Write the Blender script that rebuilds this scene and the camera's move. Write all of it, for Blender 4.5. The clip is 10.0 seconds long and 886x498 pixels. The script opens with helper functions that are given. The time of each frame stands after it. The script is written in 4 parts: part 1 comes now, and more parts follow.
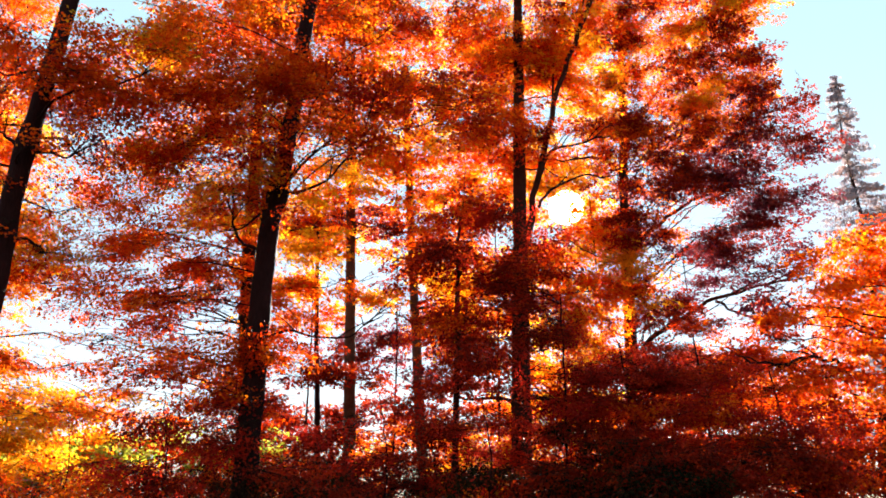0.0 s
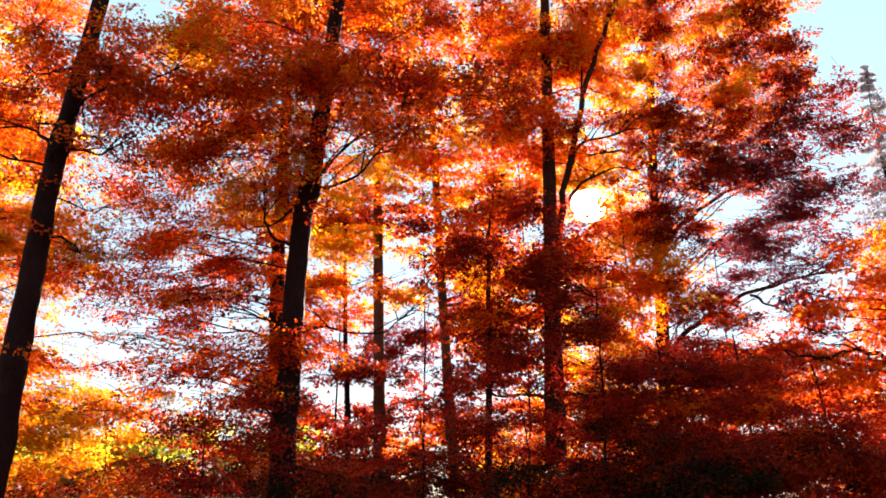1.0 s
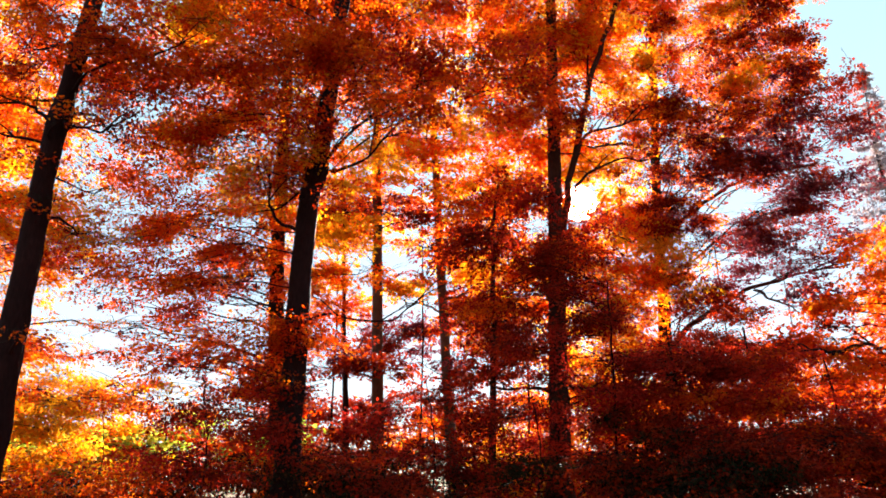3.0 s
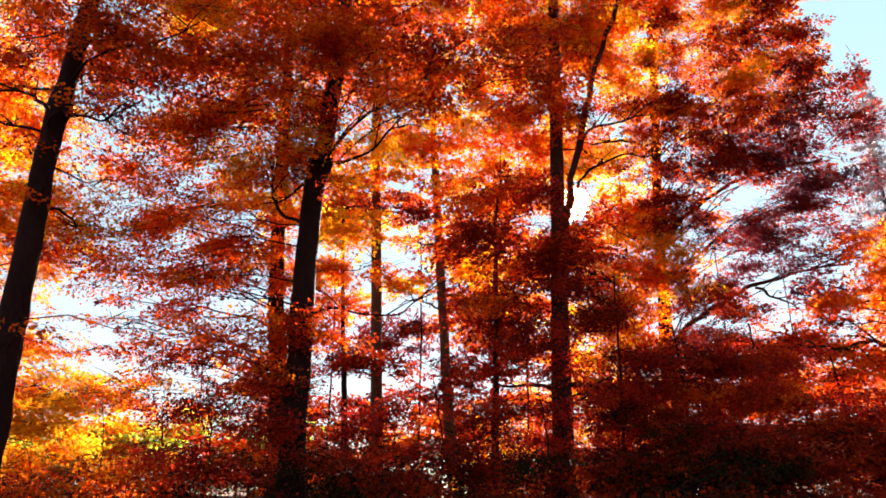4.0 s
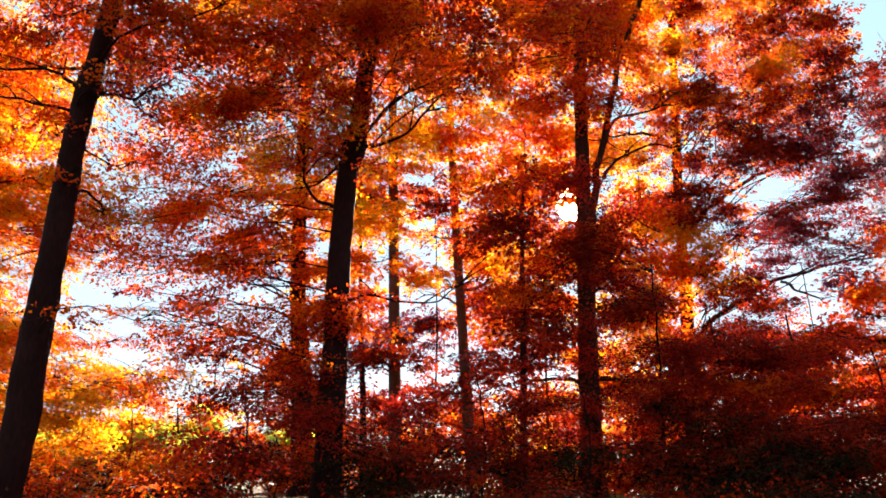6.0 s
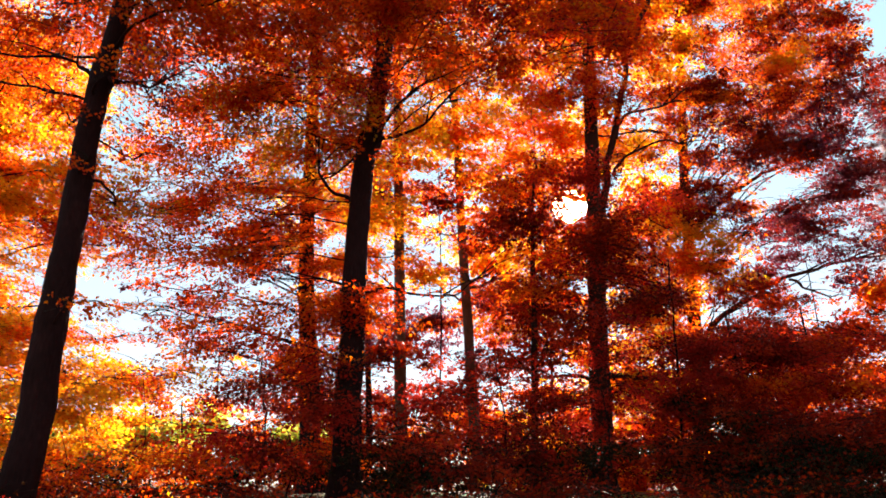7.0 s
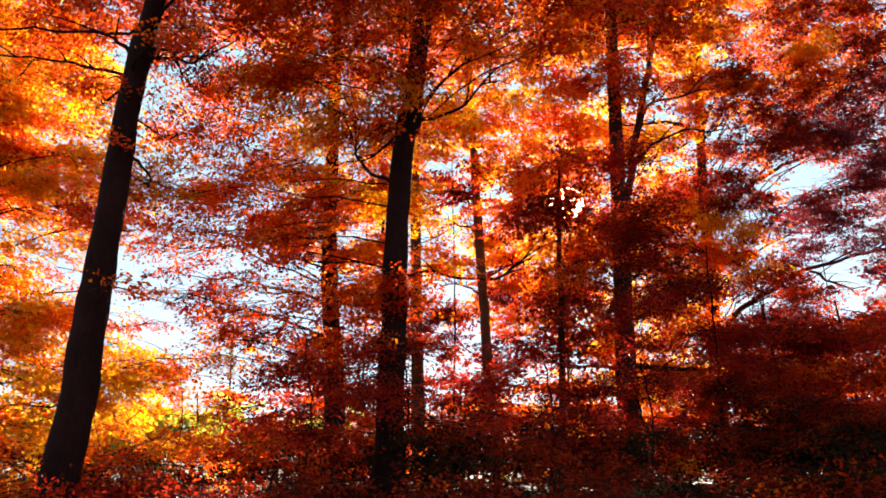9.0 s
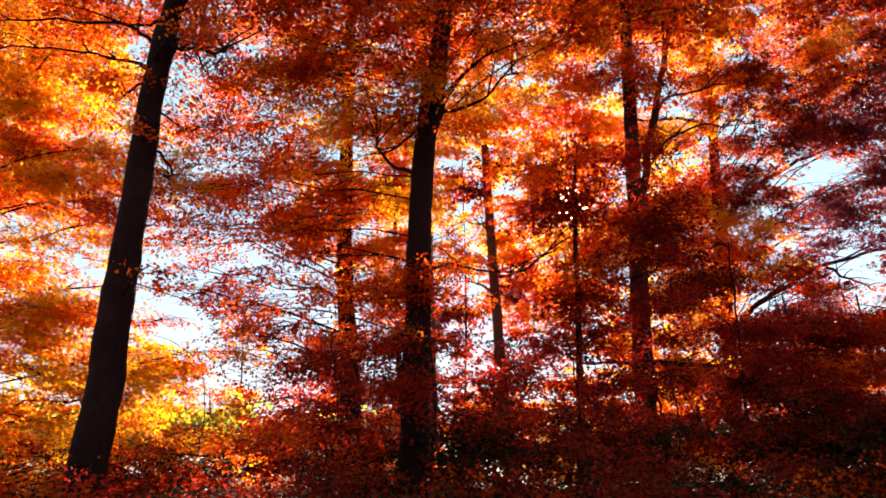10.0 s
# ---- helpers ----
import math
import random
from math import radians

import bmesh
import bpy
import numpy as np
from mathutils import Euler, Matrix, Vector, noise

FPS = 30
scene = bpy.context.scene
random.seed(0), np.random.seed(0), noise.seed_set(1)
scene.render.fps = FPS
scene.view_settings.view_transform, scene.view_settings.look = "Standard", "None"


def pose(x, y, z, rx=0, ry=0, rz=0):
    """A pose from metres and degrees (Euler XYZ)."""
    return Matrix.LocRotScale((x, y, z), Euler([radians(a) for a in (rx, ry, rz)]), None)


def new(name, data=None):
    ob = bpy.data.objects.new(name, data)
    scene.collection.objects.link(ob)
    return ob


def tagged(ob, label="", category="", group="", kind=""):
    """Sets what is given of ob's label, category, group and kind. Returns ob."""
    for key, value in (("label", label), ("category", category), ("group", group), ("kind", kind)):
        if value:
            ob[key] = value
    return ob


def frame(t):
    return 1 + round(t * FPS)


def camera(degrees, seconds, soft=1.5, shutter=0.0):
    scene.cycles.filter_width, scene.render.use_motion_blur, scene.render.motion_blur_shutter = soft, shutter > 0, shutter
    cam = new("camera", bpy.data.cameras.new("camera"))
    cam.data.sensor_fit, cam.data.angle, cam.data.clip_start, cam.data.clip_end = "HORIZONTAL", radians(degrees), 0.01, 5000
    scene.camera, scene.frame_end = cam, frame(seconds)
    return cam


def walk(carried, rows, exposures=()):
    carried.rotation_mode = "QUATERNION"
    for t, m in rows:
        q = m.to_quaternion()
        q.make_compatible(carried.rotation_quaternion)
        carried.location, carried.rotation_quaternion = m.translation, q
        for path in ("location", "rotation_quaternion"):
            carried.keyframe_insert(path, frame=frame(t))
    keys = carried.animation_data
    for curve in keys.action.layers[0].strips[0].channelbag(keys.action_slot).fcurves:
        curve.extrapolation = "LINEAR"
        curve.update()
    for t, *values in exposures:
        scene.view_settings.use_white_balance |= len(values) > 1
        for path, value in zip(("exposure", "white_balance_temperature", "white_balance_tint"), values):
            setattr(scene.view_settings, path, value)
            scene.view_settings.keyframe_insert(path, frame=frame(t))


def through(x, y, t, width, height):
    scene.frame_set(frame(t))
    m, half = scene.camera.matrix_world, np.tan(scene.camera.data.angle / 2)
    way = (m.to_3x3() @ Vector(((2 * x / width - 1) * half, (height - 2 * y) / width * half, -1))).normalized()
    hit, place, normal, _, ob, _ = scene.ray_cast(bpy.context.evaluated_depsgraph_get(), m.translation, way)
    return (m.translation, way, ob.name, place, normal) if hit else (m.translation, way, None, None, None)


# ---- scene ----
cam = camera(61.8, 10.0, soft=1.75)
METRES, EYE, TILT, LEAN, TURN = 3.6, 1.6, 18.0, 0.0, 0.0
ROWS = [
    (0.0, 0.0019, 0.0016, -0.0005, 0.00, 0.00, -0.00),
    (0.5, -0.0320, 0.0312, -0.0153, 1.23, -0.01, 0.53),
    (1.0, -0.0599, 0.0580, -0.0288, 1.71, -0.04, 0.71),
    (1.5, -0.0846, 0.0837, -0.0417, 1.93, -0.05, 0.82),
    (2.0, -0.1086, 0.1092, -0.0547, 1.85, -0.10, 0.73),
    (2.5, -0.1337, 0.1352, -0.0681, 1.46, -0.23, 0.42),
    (4.0, -0.2263, 0.2175, -0.1135, 0.48, -0.28, -0.01),
    (4.5, -0.2645, 0.2457, -0.1302, 0.75, -0.29, 0.11),
    (5.0, -0.3065, 0.2737, -0.1476, 0.95, -0.27, 0.12),
    (6.5, -0.4497, 0.3507, -0.2013, 0.35, -0.21, -0.17),
    (7.0, -0.5008, 0.3724, -0.2192, 0.26, -0.19, -0.22),
    (7.5, -0.5523, 0.3918, -0.2367, 0.33, -0.33, -0.30),
    (8.0, -0.6032, 0.4087, -0.2540, 0.44, -0.29, -0.22),
    (8.5, -0.6529, 0.4235, -0.2712, 0.33, -0.32, -0.21),
    (9.0, -0.7006, 0.4368, -0.2883, 0.01, -0.33, -0.40),
    (9.5, -0.7460, 0.4497, -0.3059, 0.00, -0.35, -0.52),
    (10.0, -0.7886, 0.4635, -0.3245, 0.25, -0.28, -0.30),
]
walk(cam, [(t, pose(0, 0, EYE, TILT, LEAN, TURN) @ pose(METRES * x, METRES * y, METRES * z, 90 + pitch, roll, yaw)) for t, x, y, z, yaw, pitch, roll in ROWS],
     exposures=[(0.0, 3.44), (2.5, 3.46), (4.0, 3.37), (7.0, 3.4), (8.0, 3.37), (10.0, 3.37)])

# ---- light ----
SUN_ELEVATION, SUN_AZIMUTH = 20.9, 10.1  # degrees; azimuth from +y towards +x
world = bpy.data.worlds.new("sky")
scene.world = world
world.use_nodes = True
wn = world.node_tree.nodes
sky = wn.new("ShaderNodeTexSky")
sky.sky_type = "NISHITA"
sky.sun_disc = True
sky.sun_size = radians(2.6)
sky.sun_intensity = 0.03
sky.sun_elevation, sky.sun_rotation = radians(SUN_ELEVATION), radians(SUN_AZIMUTH)
sky.air_density, sky.dust_density, sky.ozone_density = 1.0, 0.05, 1.0
wn["Background"].inputs["Strength"].default_value = 0.039
tint = wn.new("ShaderNodeMix")
tint.data_type, tint.blend_type = "RGBA", "MULTIPLY"
tint.inputs[0].default_value = 1.0
tint.inputs[7].default_value = (1.14, 1.1, 0.97, 1)
world.node_tree.links.new(sky.outputs[0], tint.inputs[6])
haze = wn.new("ShaderNodeMix")
haze.data_type = "RGBA"
haze.inputs[0].default_value = 0.8
up = wn.new("ShaderNodeTexCoord")
rise = wn.new("ShaderNodeSeparateXYZ")
veil = wn.new("ShaderNodeValToRGB")  # thin haze: milky low down, pale blue above
veil.color_ramp.elements[0].position, veil.color_ramp.elements[0].color = 0.12, (0.68, 0.67, 0.84, 1)
veil.color_ramp.elements[1].position, veil.color_ramp.elements[1].color = 0.5, (0.58, 0.84, 0.92, 1)
thick = wn.new("ShaderNodeMix")
thick.data_type, thick.blend_type = "RGBA", "MULTIPLY"
thick.inputs[0].default_value = 1.0
thick.inputs[7].default_value = (2.6, 2.6, 2.6, 1)
world.node_tree.links.new(up.outputs["Generated"], rise.inputs[0])
world.node_tree.links.new(rise.outputs["Z"], veil.inputs[0])
world.node_tree.links.new(veil.outputs[0], thick.inputs[6])
world.node_tree.links.new(thick.outputs[2], haze.inputs[7])
world.node_tree.links.new(tint.outputs[2], haze.inputs[6])
world.node_tree.links.new(haze.outputs[2], wn["Background"].inputs["Color"])
sun = new("sun", bpy.data.lights.new("sun", "SUN"))
sun.data.energy, sun.data.angle, sun.data.color = 3.5, radians(0.5), (1.0, 0.91, 0.76)
sun.matrix_world = pose(0, 0, 60, 90 - SUN_ELEVATION, 0, 180 - SUN_AZIMUTH)


# ---- materials ----
def material(name):
    m = bpy.data.materials.new(name)
    m.use_nodes = True
    return m, m.node_tree.nodes, m.node_tree.links, m.node_tree.nodes["Principled BSDF"]


def ramp(nodes, links, value, stops):
    r = nodes.new("ShaderNodeValToRGB")
    while len(r.color_ramp.elements) < len(stops):
        r.color_ramp.elements.new(0.5)
    for e, (p, c) in zip(r.color_ramp.elements, stops):
        e.position, e.color = p, (*c, 1)
    links.new(value, r.inputs[0])
    return r.outputs[0]


def leaf_material(name, stops, through=0.76, gloss=0.08):
    """A thin leaf: colour by leaf and by patches of the crown; the sun shines through it."""
    m, n, l, bsdf = material(name)
    geo = n.new("ShaderNodeNewGeometry")
    big = n.new("ShaderNodeTexNoise")
    big.inputs["Scale"].default_value, big.inputs["Detail"].default_value = 1.5, 4
    l.new(geo.outputs["Position"], big.inputs["Vector"])
    patch = n.new("ShaderNodeMapRange")
    patch.inputs["From Min"].default_value, patch.inputs["From Max"].default_value = 0.3, 0.7
    l.new(big.outputs["Fac"], patch.inputs["Value"])
    mix = n.new("ShaderNodeMix")
    mix.inputs[0].default_value = 0.75
    l.new(geo.outputs["Random Per Island"], mix.inputs[2])
    l.new(patch.outputs[0], mix.inputs[3])
    col = ramp(n, l, mix.outputs[0], stops)
    spots = n.new("ShaderNodeTexNoise")
    spots.inputs["Scale"].default_value = 90
    l.new(geo.outputs["Position"], spots.inputs["Vector"])
    worn = n.new("ShaderNodeMix")
    worn.data_type, worn.blend_type = "RGBA", "MULTIPLY"
    worn.inputs[0].default_value = 0.5
    l.new(col, worn.inputs[6])
    l.new(ramp(n, l, spots.outputs["Fac"], [(0.3, (0.6, 0.5, 0.45)), (0.55, (1, 1, 1))]), worn.inputs[7])
    l.new(worn.outputs[2], bsdf.inputs["Base Color"])
    bsdf.inputs["Roughness"].default_value = 0.6
    bsdf.inputs["Specular IOR Level"].default_value = gloss
    clear = n.new("ShaderNodeBsdfTranslucent")
    l.new(worn.outputs[2], clear.inputs["Color"])
    both = n.new("ShaderNodeMixShader")
    both.inputs[0].default_value = through
    l.new(bsdf.outputs[0], both.inputs[1])
    l.new(clear.outputs[0], both.inputs[2])
    l.new(both.outputs[0], n["Material Output"].inputs["Surface"])
    return m


LEAF = {
    "R": leaf_material("crimson_leaf", [(0.15, (0.36, 0.014, 0.002)), (0.42, (0.58, 0.036, 0.002)), (0.65, (0.68, 0.080, 0.002)), (0.88, (0.80, 0.18, 0.003))]),
    "O": leaf_material("orange_leaf", [(0.15, (0.6, 0.03, 0.002)), (0.45, (0.76, 0.095, 0.003)), (0.7, (0.84, 0.19, 0.004)), (0.9, (0.88, 0.34, 0.008))]),
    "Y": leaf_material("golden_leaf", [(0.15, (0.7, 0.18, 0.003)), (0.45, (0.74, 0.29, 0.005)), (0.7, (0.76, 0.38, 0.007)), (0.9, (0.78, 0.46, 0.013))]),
    # M: unlit silhouettes against the sky, darkness and violet flare put into the colour
    "M": leaf_material("silhouette_purple_leaf", [(0.15, (0.07, 0.014, 0.028)), (0.5, (0.16, 0.019, 0.032)), (0.85, (0.28, 0.04, 0.035))], 0.45),
    # K: crimson darkened to paint the self-shadow of dense clumps
    "K": leaf_material("shaded_crimson_leaf", [(0.15, (0.08, 0.006, 0.003)), (0.5, (0.25, 0.012, 0.003)), (0.85, (0.46, 0.032, 0.003))], 0.55),
    # C: crimson darkened for thicket shade, with the blue of lens flare mixed in
    "C": leaf_material("shade_maroon_leaf", [(0.15, (0.2, 0.007, 0.005)), (0.45, (0.42, 0.016, 0.008)), (0.85, (0.62, 0.04, 0.01))], 0.62),
    "G": leaf_material("yellow_green_leaf", [(0.15, (0.12, 0.2, 0.02)), (0.5, (0.35, 0.4, 0.03)), (0.85, (0.7, 0.55, 0.04))]),
    # D: near-black, paints the dark voids of shade among the undergrowth
    "D": leaf_material("shade_black_leaf", [(0.15, (0.008, 0.009, 0.003)), (0.5, (0.018, 0.012, 0.004)), (0.85, (0.09, 0.016, 0.004))], 0.3, 0.02),
    # N: needles paled to grey-lilac, the distance haze put into their colour
    "N": leaf_material("hazed_spruce_needle", [(0.15, (0.24, 0.22, 0.28)), (0.5, (0.34, 0.3, 0.36)), (0.85, (0.55, 0.36, 0.3))], 0.3, 0.1),
}
LEAF_KEYS = list(LEAF)


def bark_material(name, dark, pale):
    m, n, l, bsdf = material(name)
    tc = n.new("ShaderNodeTexCoord")
    mp = n.new("ShaderNodeMapping")
    mp.inputs["Scale"].default_value = (1, 1, 0.25)
    l.new(tc.outputs["Object"], mp.inputs["Vector"])
    fine, big = n.new("ShaderNodeTexNoise"), n.new("ShaderNodeTexNoise")
    for t, s, d in ((fine, 28, 6), (big, 2.2, 3)):
        t.inputs["Scale"].default_value, t.inputs["Detail"].default_value = s, d
    l.new(mp.outputs[0], fine.inputs["Vector"])
    l.new(tc.outputs["Object"], big.inputs["Vector"])
    mix = n.new("ShaderNodeMix")
    mix.inputs[0].default_value = 0.5
    l.new(fine.outputs["Fac"], mix.inputs[2])
    l.new(big.outputs["Fac"], mix.inputs[3])
    l.new(ramp(n, l, mix.outputs[0], [(0.3, dark), (0.55, tuple((a + b) / 2 for a, b in zip(dark, pale))), (0.7, pale)]), bsdf.inputs["Base Color"])
    bsdf.inputs["Roughness"].default_value = 0.9
    bsdf.inputs["Specular IOR Level"].default_value = 0.06
    bump = n.new("ShaderNodeBump")
    bump.inputs["Strength"].default_value, bump.inputs["Distance"].default_value = 0.7, 0.03
    l.new(fine.outputs["Fac"], bump.inputs["Height"])
    l.new(bump.outputs[0], bsdf.inputs["Normal"])
    return m


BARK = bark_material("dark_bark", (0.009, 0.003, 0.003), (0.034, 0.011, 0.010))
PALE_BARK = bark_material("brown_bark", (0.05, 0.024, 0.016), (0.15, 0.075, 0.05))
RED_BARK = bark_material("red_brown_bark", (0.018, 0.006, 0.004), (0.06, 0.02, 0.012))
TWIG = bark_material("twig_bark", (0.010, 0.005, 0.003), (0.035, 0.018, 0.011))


def ground_material():
    m, n, l, bsdf = material("leaf_litter")
    tc = n.new("ShaderNodeTexCoord")
    cells, big = n.new("ShaderNodeTexVoronoi"), n.new("ShaderNodeTexNoise")
    cells.inputs["Scale"].default_value = 14
    big.inputs["Scale"].default_value, big.inputs["Detail"].default_value = 0.35, 5
    for t in (cells, big):
        l.new(tc.outputs["Object"], t.inputs["Vector"])
    sep = n.new("ShaderNodeSeparateColor")
    l.new(cells.outputs["Color"], sep.inputs[0])
    litter = ramp(n, l, sep.outputs[0], [(0.0, (0.035, 0.02, 0.012)), (0.4, (0.07, 0.025, 0.012)), (0.75, (0.15, 0.05, 0.015)), (1.0, (0.08, 0.05, 0.02))])
    grass = ramp(n, l, sep.outputs[1], [(0.0, (0.03, 0.05, 0.01)), (1.0, (0.13, 0.15, 0.03))])
    mix = n.new("ShaderNodeMix")
    mix.data_type = "RGBA"
    l.new(ramp(n, l, big.outputs["Fac"], [(0.5, (0, 0, 0)), (0.62, (1, 1, 1))]), mix.inputs[0])
    l.new(litter, mix.inputs[6])
    l.new(grass, mix.inputs[7])
    l.new(mix.outputs[2], bsdf.inputs["Base Color"])
    bsdf.inputs["Roughness"].default_value = 0.95
    bsdf.inputs["Specular IOR Level"].default_value = 0.1
    bump = n.new("ShaderNodeBump")
    bump.inputs["Strength"].default_value, bump.inputs["Distance"].default_value = 0.6, 0.03
    l.new(cells.outputs["Distance"], bump.inputs["Height"])
    l.new(bump.outputs[0], bsdf.inputs["Normal"])
    return m


# ---- ground ----
def height(x, y):
    """The bank: level under the camera, rising into the wood, then almost level."""
    z = 1.0 * min(max((y - 4.0) / 9.0, 0), 1) ** 1.3 + 0.008 * min(max(y - 13.0, 0), 22)
    near = min(1.0, max(0.0, (y - 4) / 4))
    return z + near * 0.18 * noise.noise((x * 0.35, y * 0.35, 0.3)) + near * 0.05 * noise.noise((x * 1.6, y * 1.6, 4.0))


def build_ground():
    def steps(fine):
        a = list(np.arange(-fine, fine + 0.01, 0.5))
        out = []
        d = fine
        while d < 2500:
            d *= 1.22
            out.append(d)
        return [-v for v in reversed(out)] + a + out
    xs, ys = steps(30), steps(40)
    verts = [(x, y, height(x, y)) for y in ys for x in xs]
    w = len(xs)
    faces = [(j * w + i, j * w + i + 1, (j + 1) * w + i + 1, (j + 1) * w + i) for j in range(len(ys) - 1) for i in range(w - 1)]
    me = bpy.data.meshes.new("ground")
    me.from_pydata(verts, [], faces)
    me.polygons.foreach_set("use_smooth", [True] * len(faces))
    me.materials.append(ground_material())
    tagged(new("ground", me), "forest floor bank covered in fallen leaves", "ground", kind="structure")


build_ground()


# ---- trees ----
def part(name, mesh, mat, parent, label="", kind=""):
    for m in mat if isinstance(mat, list) else [mat]:
        mesh.materials.append(m)
    ob = new(name, mesh)
    ob.parent = parent
    return tagged(ob, label, kind=kind)


def bend(points, count):
    """A smooth line through a few points, as count points."""
    p = [Vector(q) for q in points]
    p = [p[0] * 2 - p[1]] + p + [p[-1] * 2 - p[-2]]
    spans = len(p) - 3
    out = []
    for i in range(count):
        u = i / (count - 1) * spans
        k = min(int(u), spans - 1)
        u -= k
        a, b, c, d = p[k:k + 4]
        out.append(0.5 * ((2 * b) + (c - a) * u + (2 * a - 5 * b + 4 * c - d) * u * u + (3 * b - 3 * c + d - a) * u ** 3))
    return out


def tube(name, points, radii, sides=10, rough=0.08, seed=0):
    """A tapered limb along points, with an uneven skin."""
    verts, faces = [], []
    n = len(points)
    side = None
    for i, p in enumerate(points):
        ahead = (points[min(i + 1, n - 1)] - points[max(i - 1, 0)]).normalized()
        side = ahead.orthogonal() if side is None else side - ahead * side.dot(ahead)
        side = side.normalized()
        other = ahead.cross(side)
        r = radii[i] if isinstance(radii, list) else radii
        for k in range(sides):
            a = 2 * math.pi * k / sides
            v = side * math.cos(a) + other * math.sin(a)
            bump = 1 + rough * noise.noise((p + v * r) * 2.5 + Vector((seed, 0, 0))) + 0.5 * rough * noise.noise((p + v * r) * 9)
            verts.append(p + v * r * bump)
    for i in range(n - 1):
        for k in range(sides):
            a, b = i * sides + k, i * sides + (k + 1) % sides
            faces.append((a, b, b + sides, a + sides))
    faces.append(tuple(range((n - 1) * sides, n * sides)))
    faces.append(tuple(reversed(range(sides))))
    me = bpy.data.meshes.new(name)
    me.from_pydata(verts, [], faces)
    me.polygons.foreach_set("use_smooth", [True] * len(faces))
    return me


def parse(mix):
    return [mix[i] for i in range(0, len(mix), 2)], np.array([float(mix[i]) for i in range(1, len(mix), 2)])


def unit(v):
    return v / np.maximum(np.linalg.norm(v, axis=-1, keepdims=True), 1e-9)


LEAF_LENGTH = 0.088
PER_SPRAY = 42
DENSE = 2.5


def foliage(boughs, stem, seed, size=1.0, small=False):
    """Leaf kites on flat sprays, and the twigs that bear them, for all boughs of one crown."""
    rng = np.random.default_rng(seed)
    lv, lm, tv = [], [], []
    for bx, by, bz, rx, ry, rz, cover, mix in boughs:
        ll = LEAF_LENGTH * size
        n = max(3, int(DENSE * cover * math.pi * rx * rz / (0.5 * 0.3 * ll * ll) / PER_SPRAY))
        keys, w = parse(mix)
        # places in the bough's ellipsoid, gathered in shelves
        groups = max(3, n // (7 if small else 10))
        q = unit(rng.normal(size=(groups, 3))) * 1.25 * rng.random((groups, 1)) ** 0.5
        shelves = max(2, int(rz / 0.22))
        q[:, 2] = 0.35 * q[:, 2] + 0.65 * ((np.floor((q[:, 2] + 1) / 2 * shelves) + 0.5) / shelves * 2 - 1)
        q[:, 2] += 0.16 * np.sin(q[:, 0] * 5 + seed) + 0.12 * np.sin(q[:, 1] * 4 + bx)
        share = rng.gamma(1.2 if small else 0.65, 1.0, groups)
        of = rng.choice(groups, n, p=share / share.sum())
        c = np.array([bx, by, bz]) + q[of] * [rx, ry, rz] + rng.normal(size=(n, 3)) * np.minimum([0.29 * max(size, 1), 0.29 * max(size, 1), 0.11 * max(size, 1)], [0.6 * rx, 0.6 * ry, 0.6 * rz])
        out = c - [stem[0], stem[1], 0]
        out[:, 2] = 0
        out = unit(unit(out) + rng.normal(scale=0.55, size=(n, 3)) * [1, 1, 0])
        d = unit(out + np.array([0, 0, 1]) * rng.normal(-0.12, 0.22, (n, 1)))
        nrm = unit(np.array([0, 0, 1.0]) + rng.normal(scale=0.28, size=(n, 3)))
        s = unit(np.cross(nrm, d))
        nrm = np.cross(d, s)
        length = rng.uniform(0.55, 1.0, n) * max(size, 1.0) ** 0.5
        width = length * rng.uniform(0.32, 0.5, n)
        pick = rng.choice(len(keys), groups, p=w / w.sum())[of]
        odd = rng.random(n) < 0.1
        pick[odd] = rng.choice(len(keys), odd.sum(), p=w / w.sum())
        # leaves
        u = rng.random((n, PER_SPRAY)) ** 0.8
        v = rng.uniform(-1, 1, (n, PER_SPRAY))
        lat = v * width[:, None] * np.sin(np.pi * np.clip(u * 0.9 + 0.08, 0, 1))
        sag = -0.10 * u ** 2 - 0.12 * v ** 2 * width[:, None]
        p = c[:, None] + d[:, None] * (u * length[:, None] - 0.4 * length[:, None])[..., None] + s[:, None] * lat[..., None]
        p += nrm[:, None] * (sag + rng.normal(scale=0.035, size=u.shape))[..., None]
        ld = unit(d[:, None] * (0.5 + 0.5 * u)[..., None] + s[:, None] * np.sign(v)[..., None] * 0.7 + rng.normal(scale=0.4, size=(*u.shape, 3)) - np.array([0, 0, 0.25]))
        ln = unit(nrm[:, None] + rng.normal(scale=0.6, size=(*u.shape, 3)))
        ls = unit(np.cross(ln, ld))
        ln = np.cross(ld, ls)
        lng = ll * rng.uniform(0.7, 1.25, u.shape)[..., None]
        fold = ln * lng * 0.12
        quad = np.stack([p, p + ld * lng * 0.45 + ls * lng * 0.35 + fold, p + ld * lng - fold * 0.7, p + ld * lng * 0.45 - ls * lng * 0.35 + fold], axis=2)
        if small:
            quad = np.stack([p + ls * lng * 0.36, p - ls * lng * 0.36 + fold, p + ld * lng], axis=2)
        lv.append(quad.reshape(-1, 3))
        kind = np.repeat(pick[:, None], PER_SPRAY, 1)
        stray = rng.random(u.shape) < 0.04
        kind[stray] = rng.choice(len(keys), stray.sum(), p=w / w.sum())
        lm.append(np.array([LEAF_KEYS.index(k) for k in keys])[kind].ravel())
        # twigs: a thin three-sided spike each
        a, b = c - d * 0.75 * length[:, None], c + d * 0.55 * length[:, None]
        ring = [s * 0.007, -s * 0.0035 + nrm * 0.006, -s * 0.0035 - nrm * 0.006]
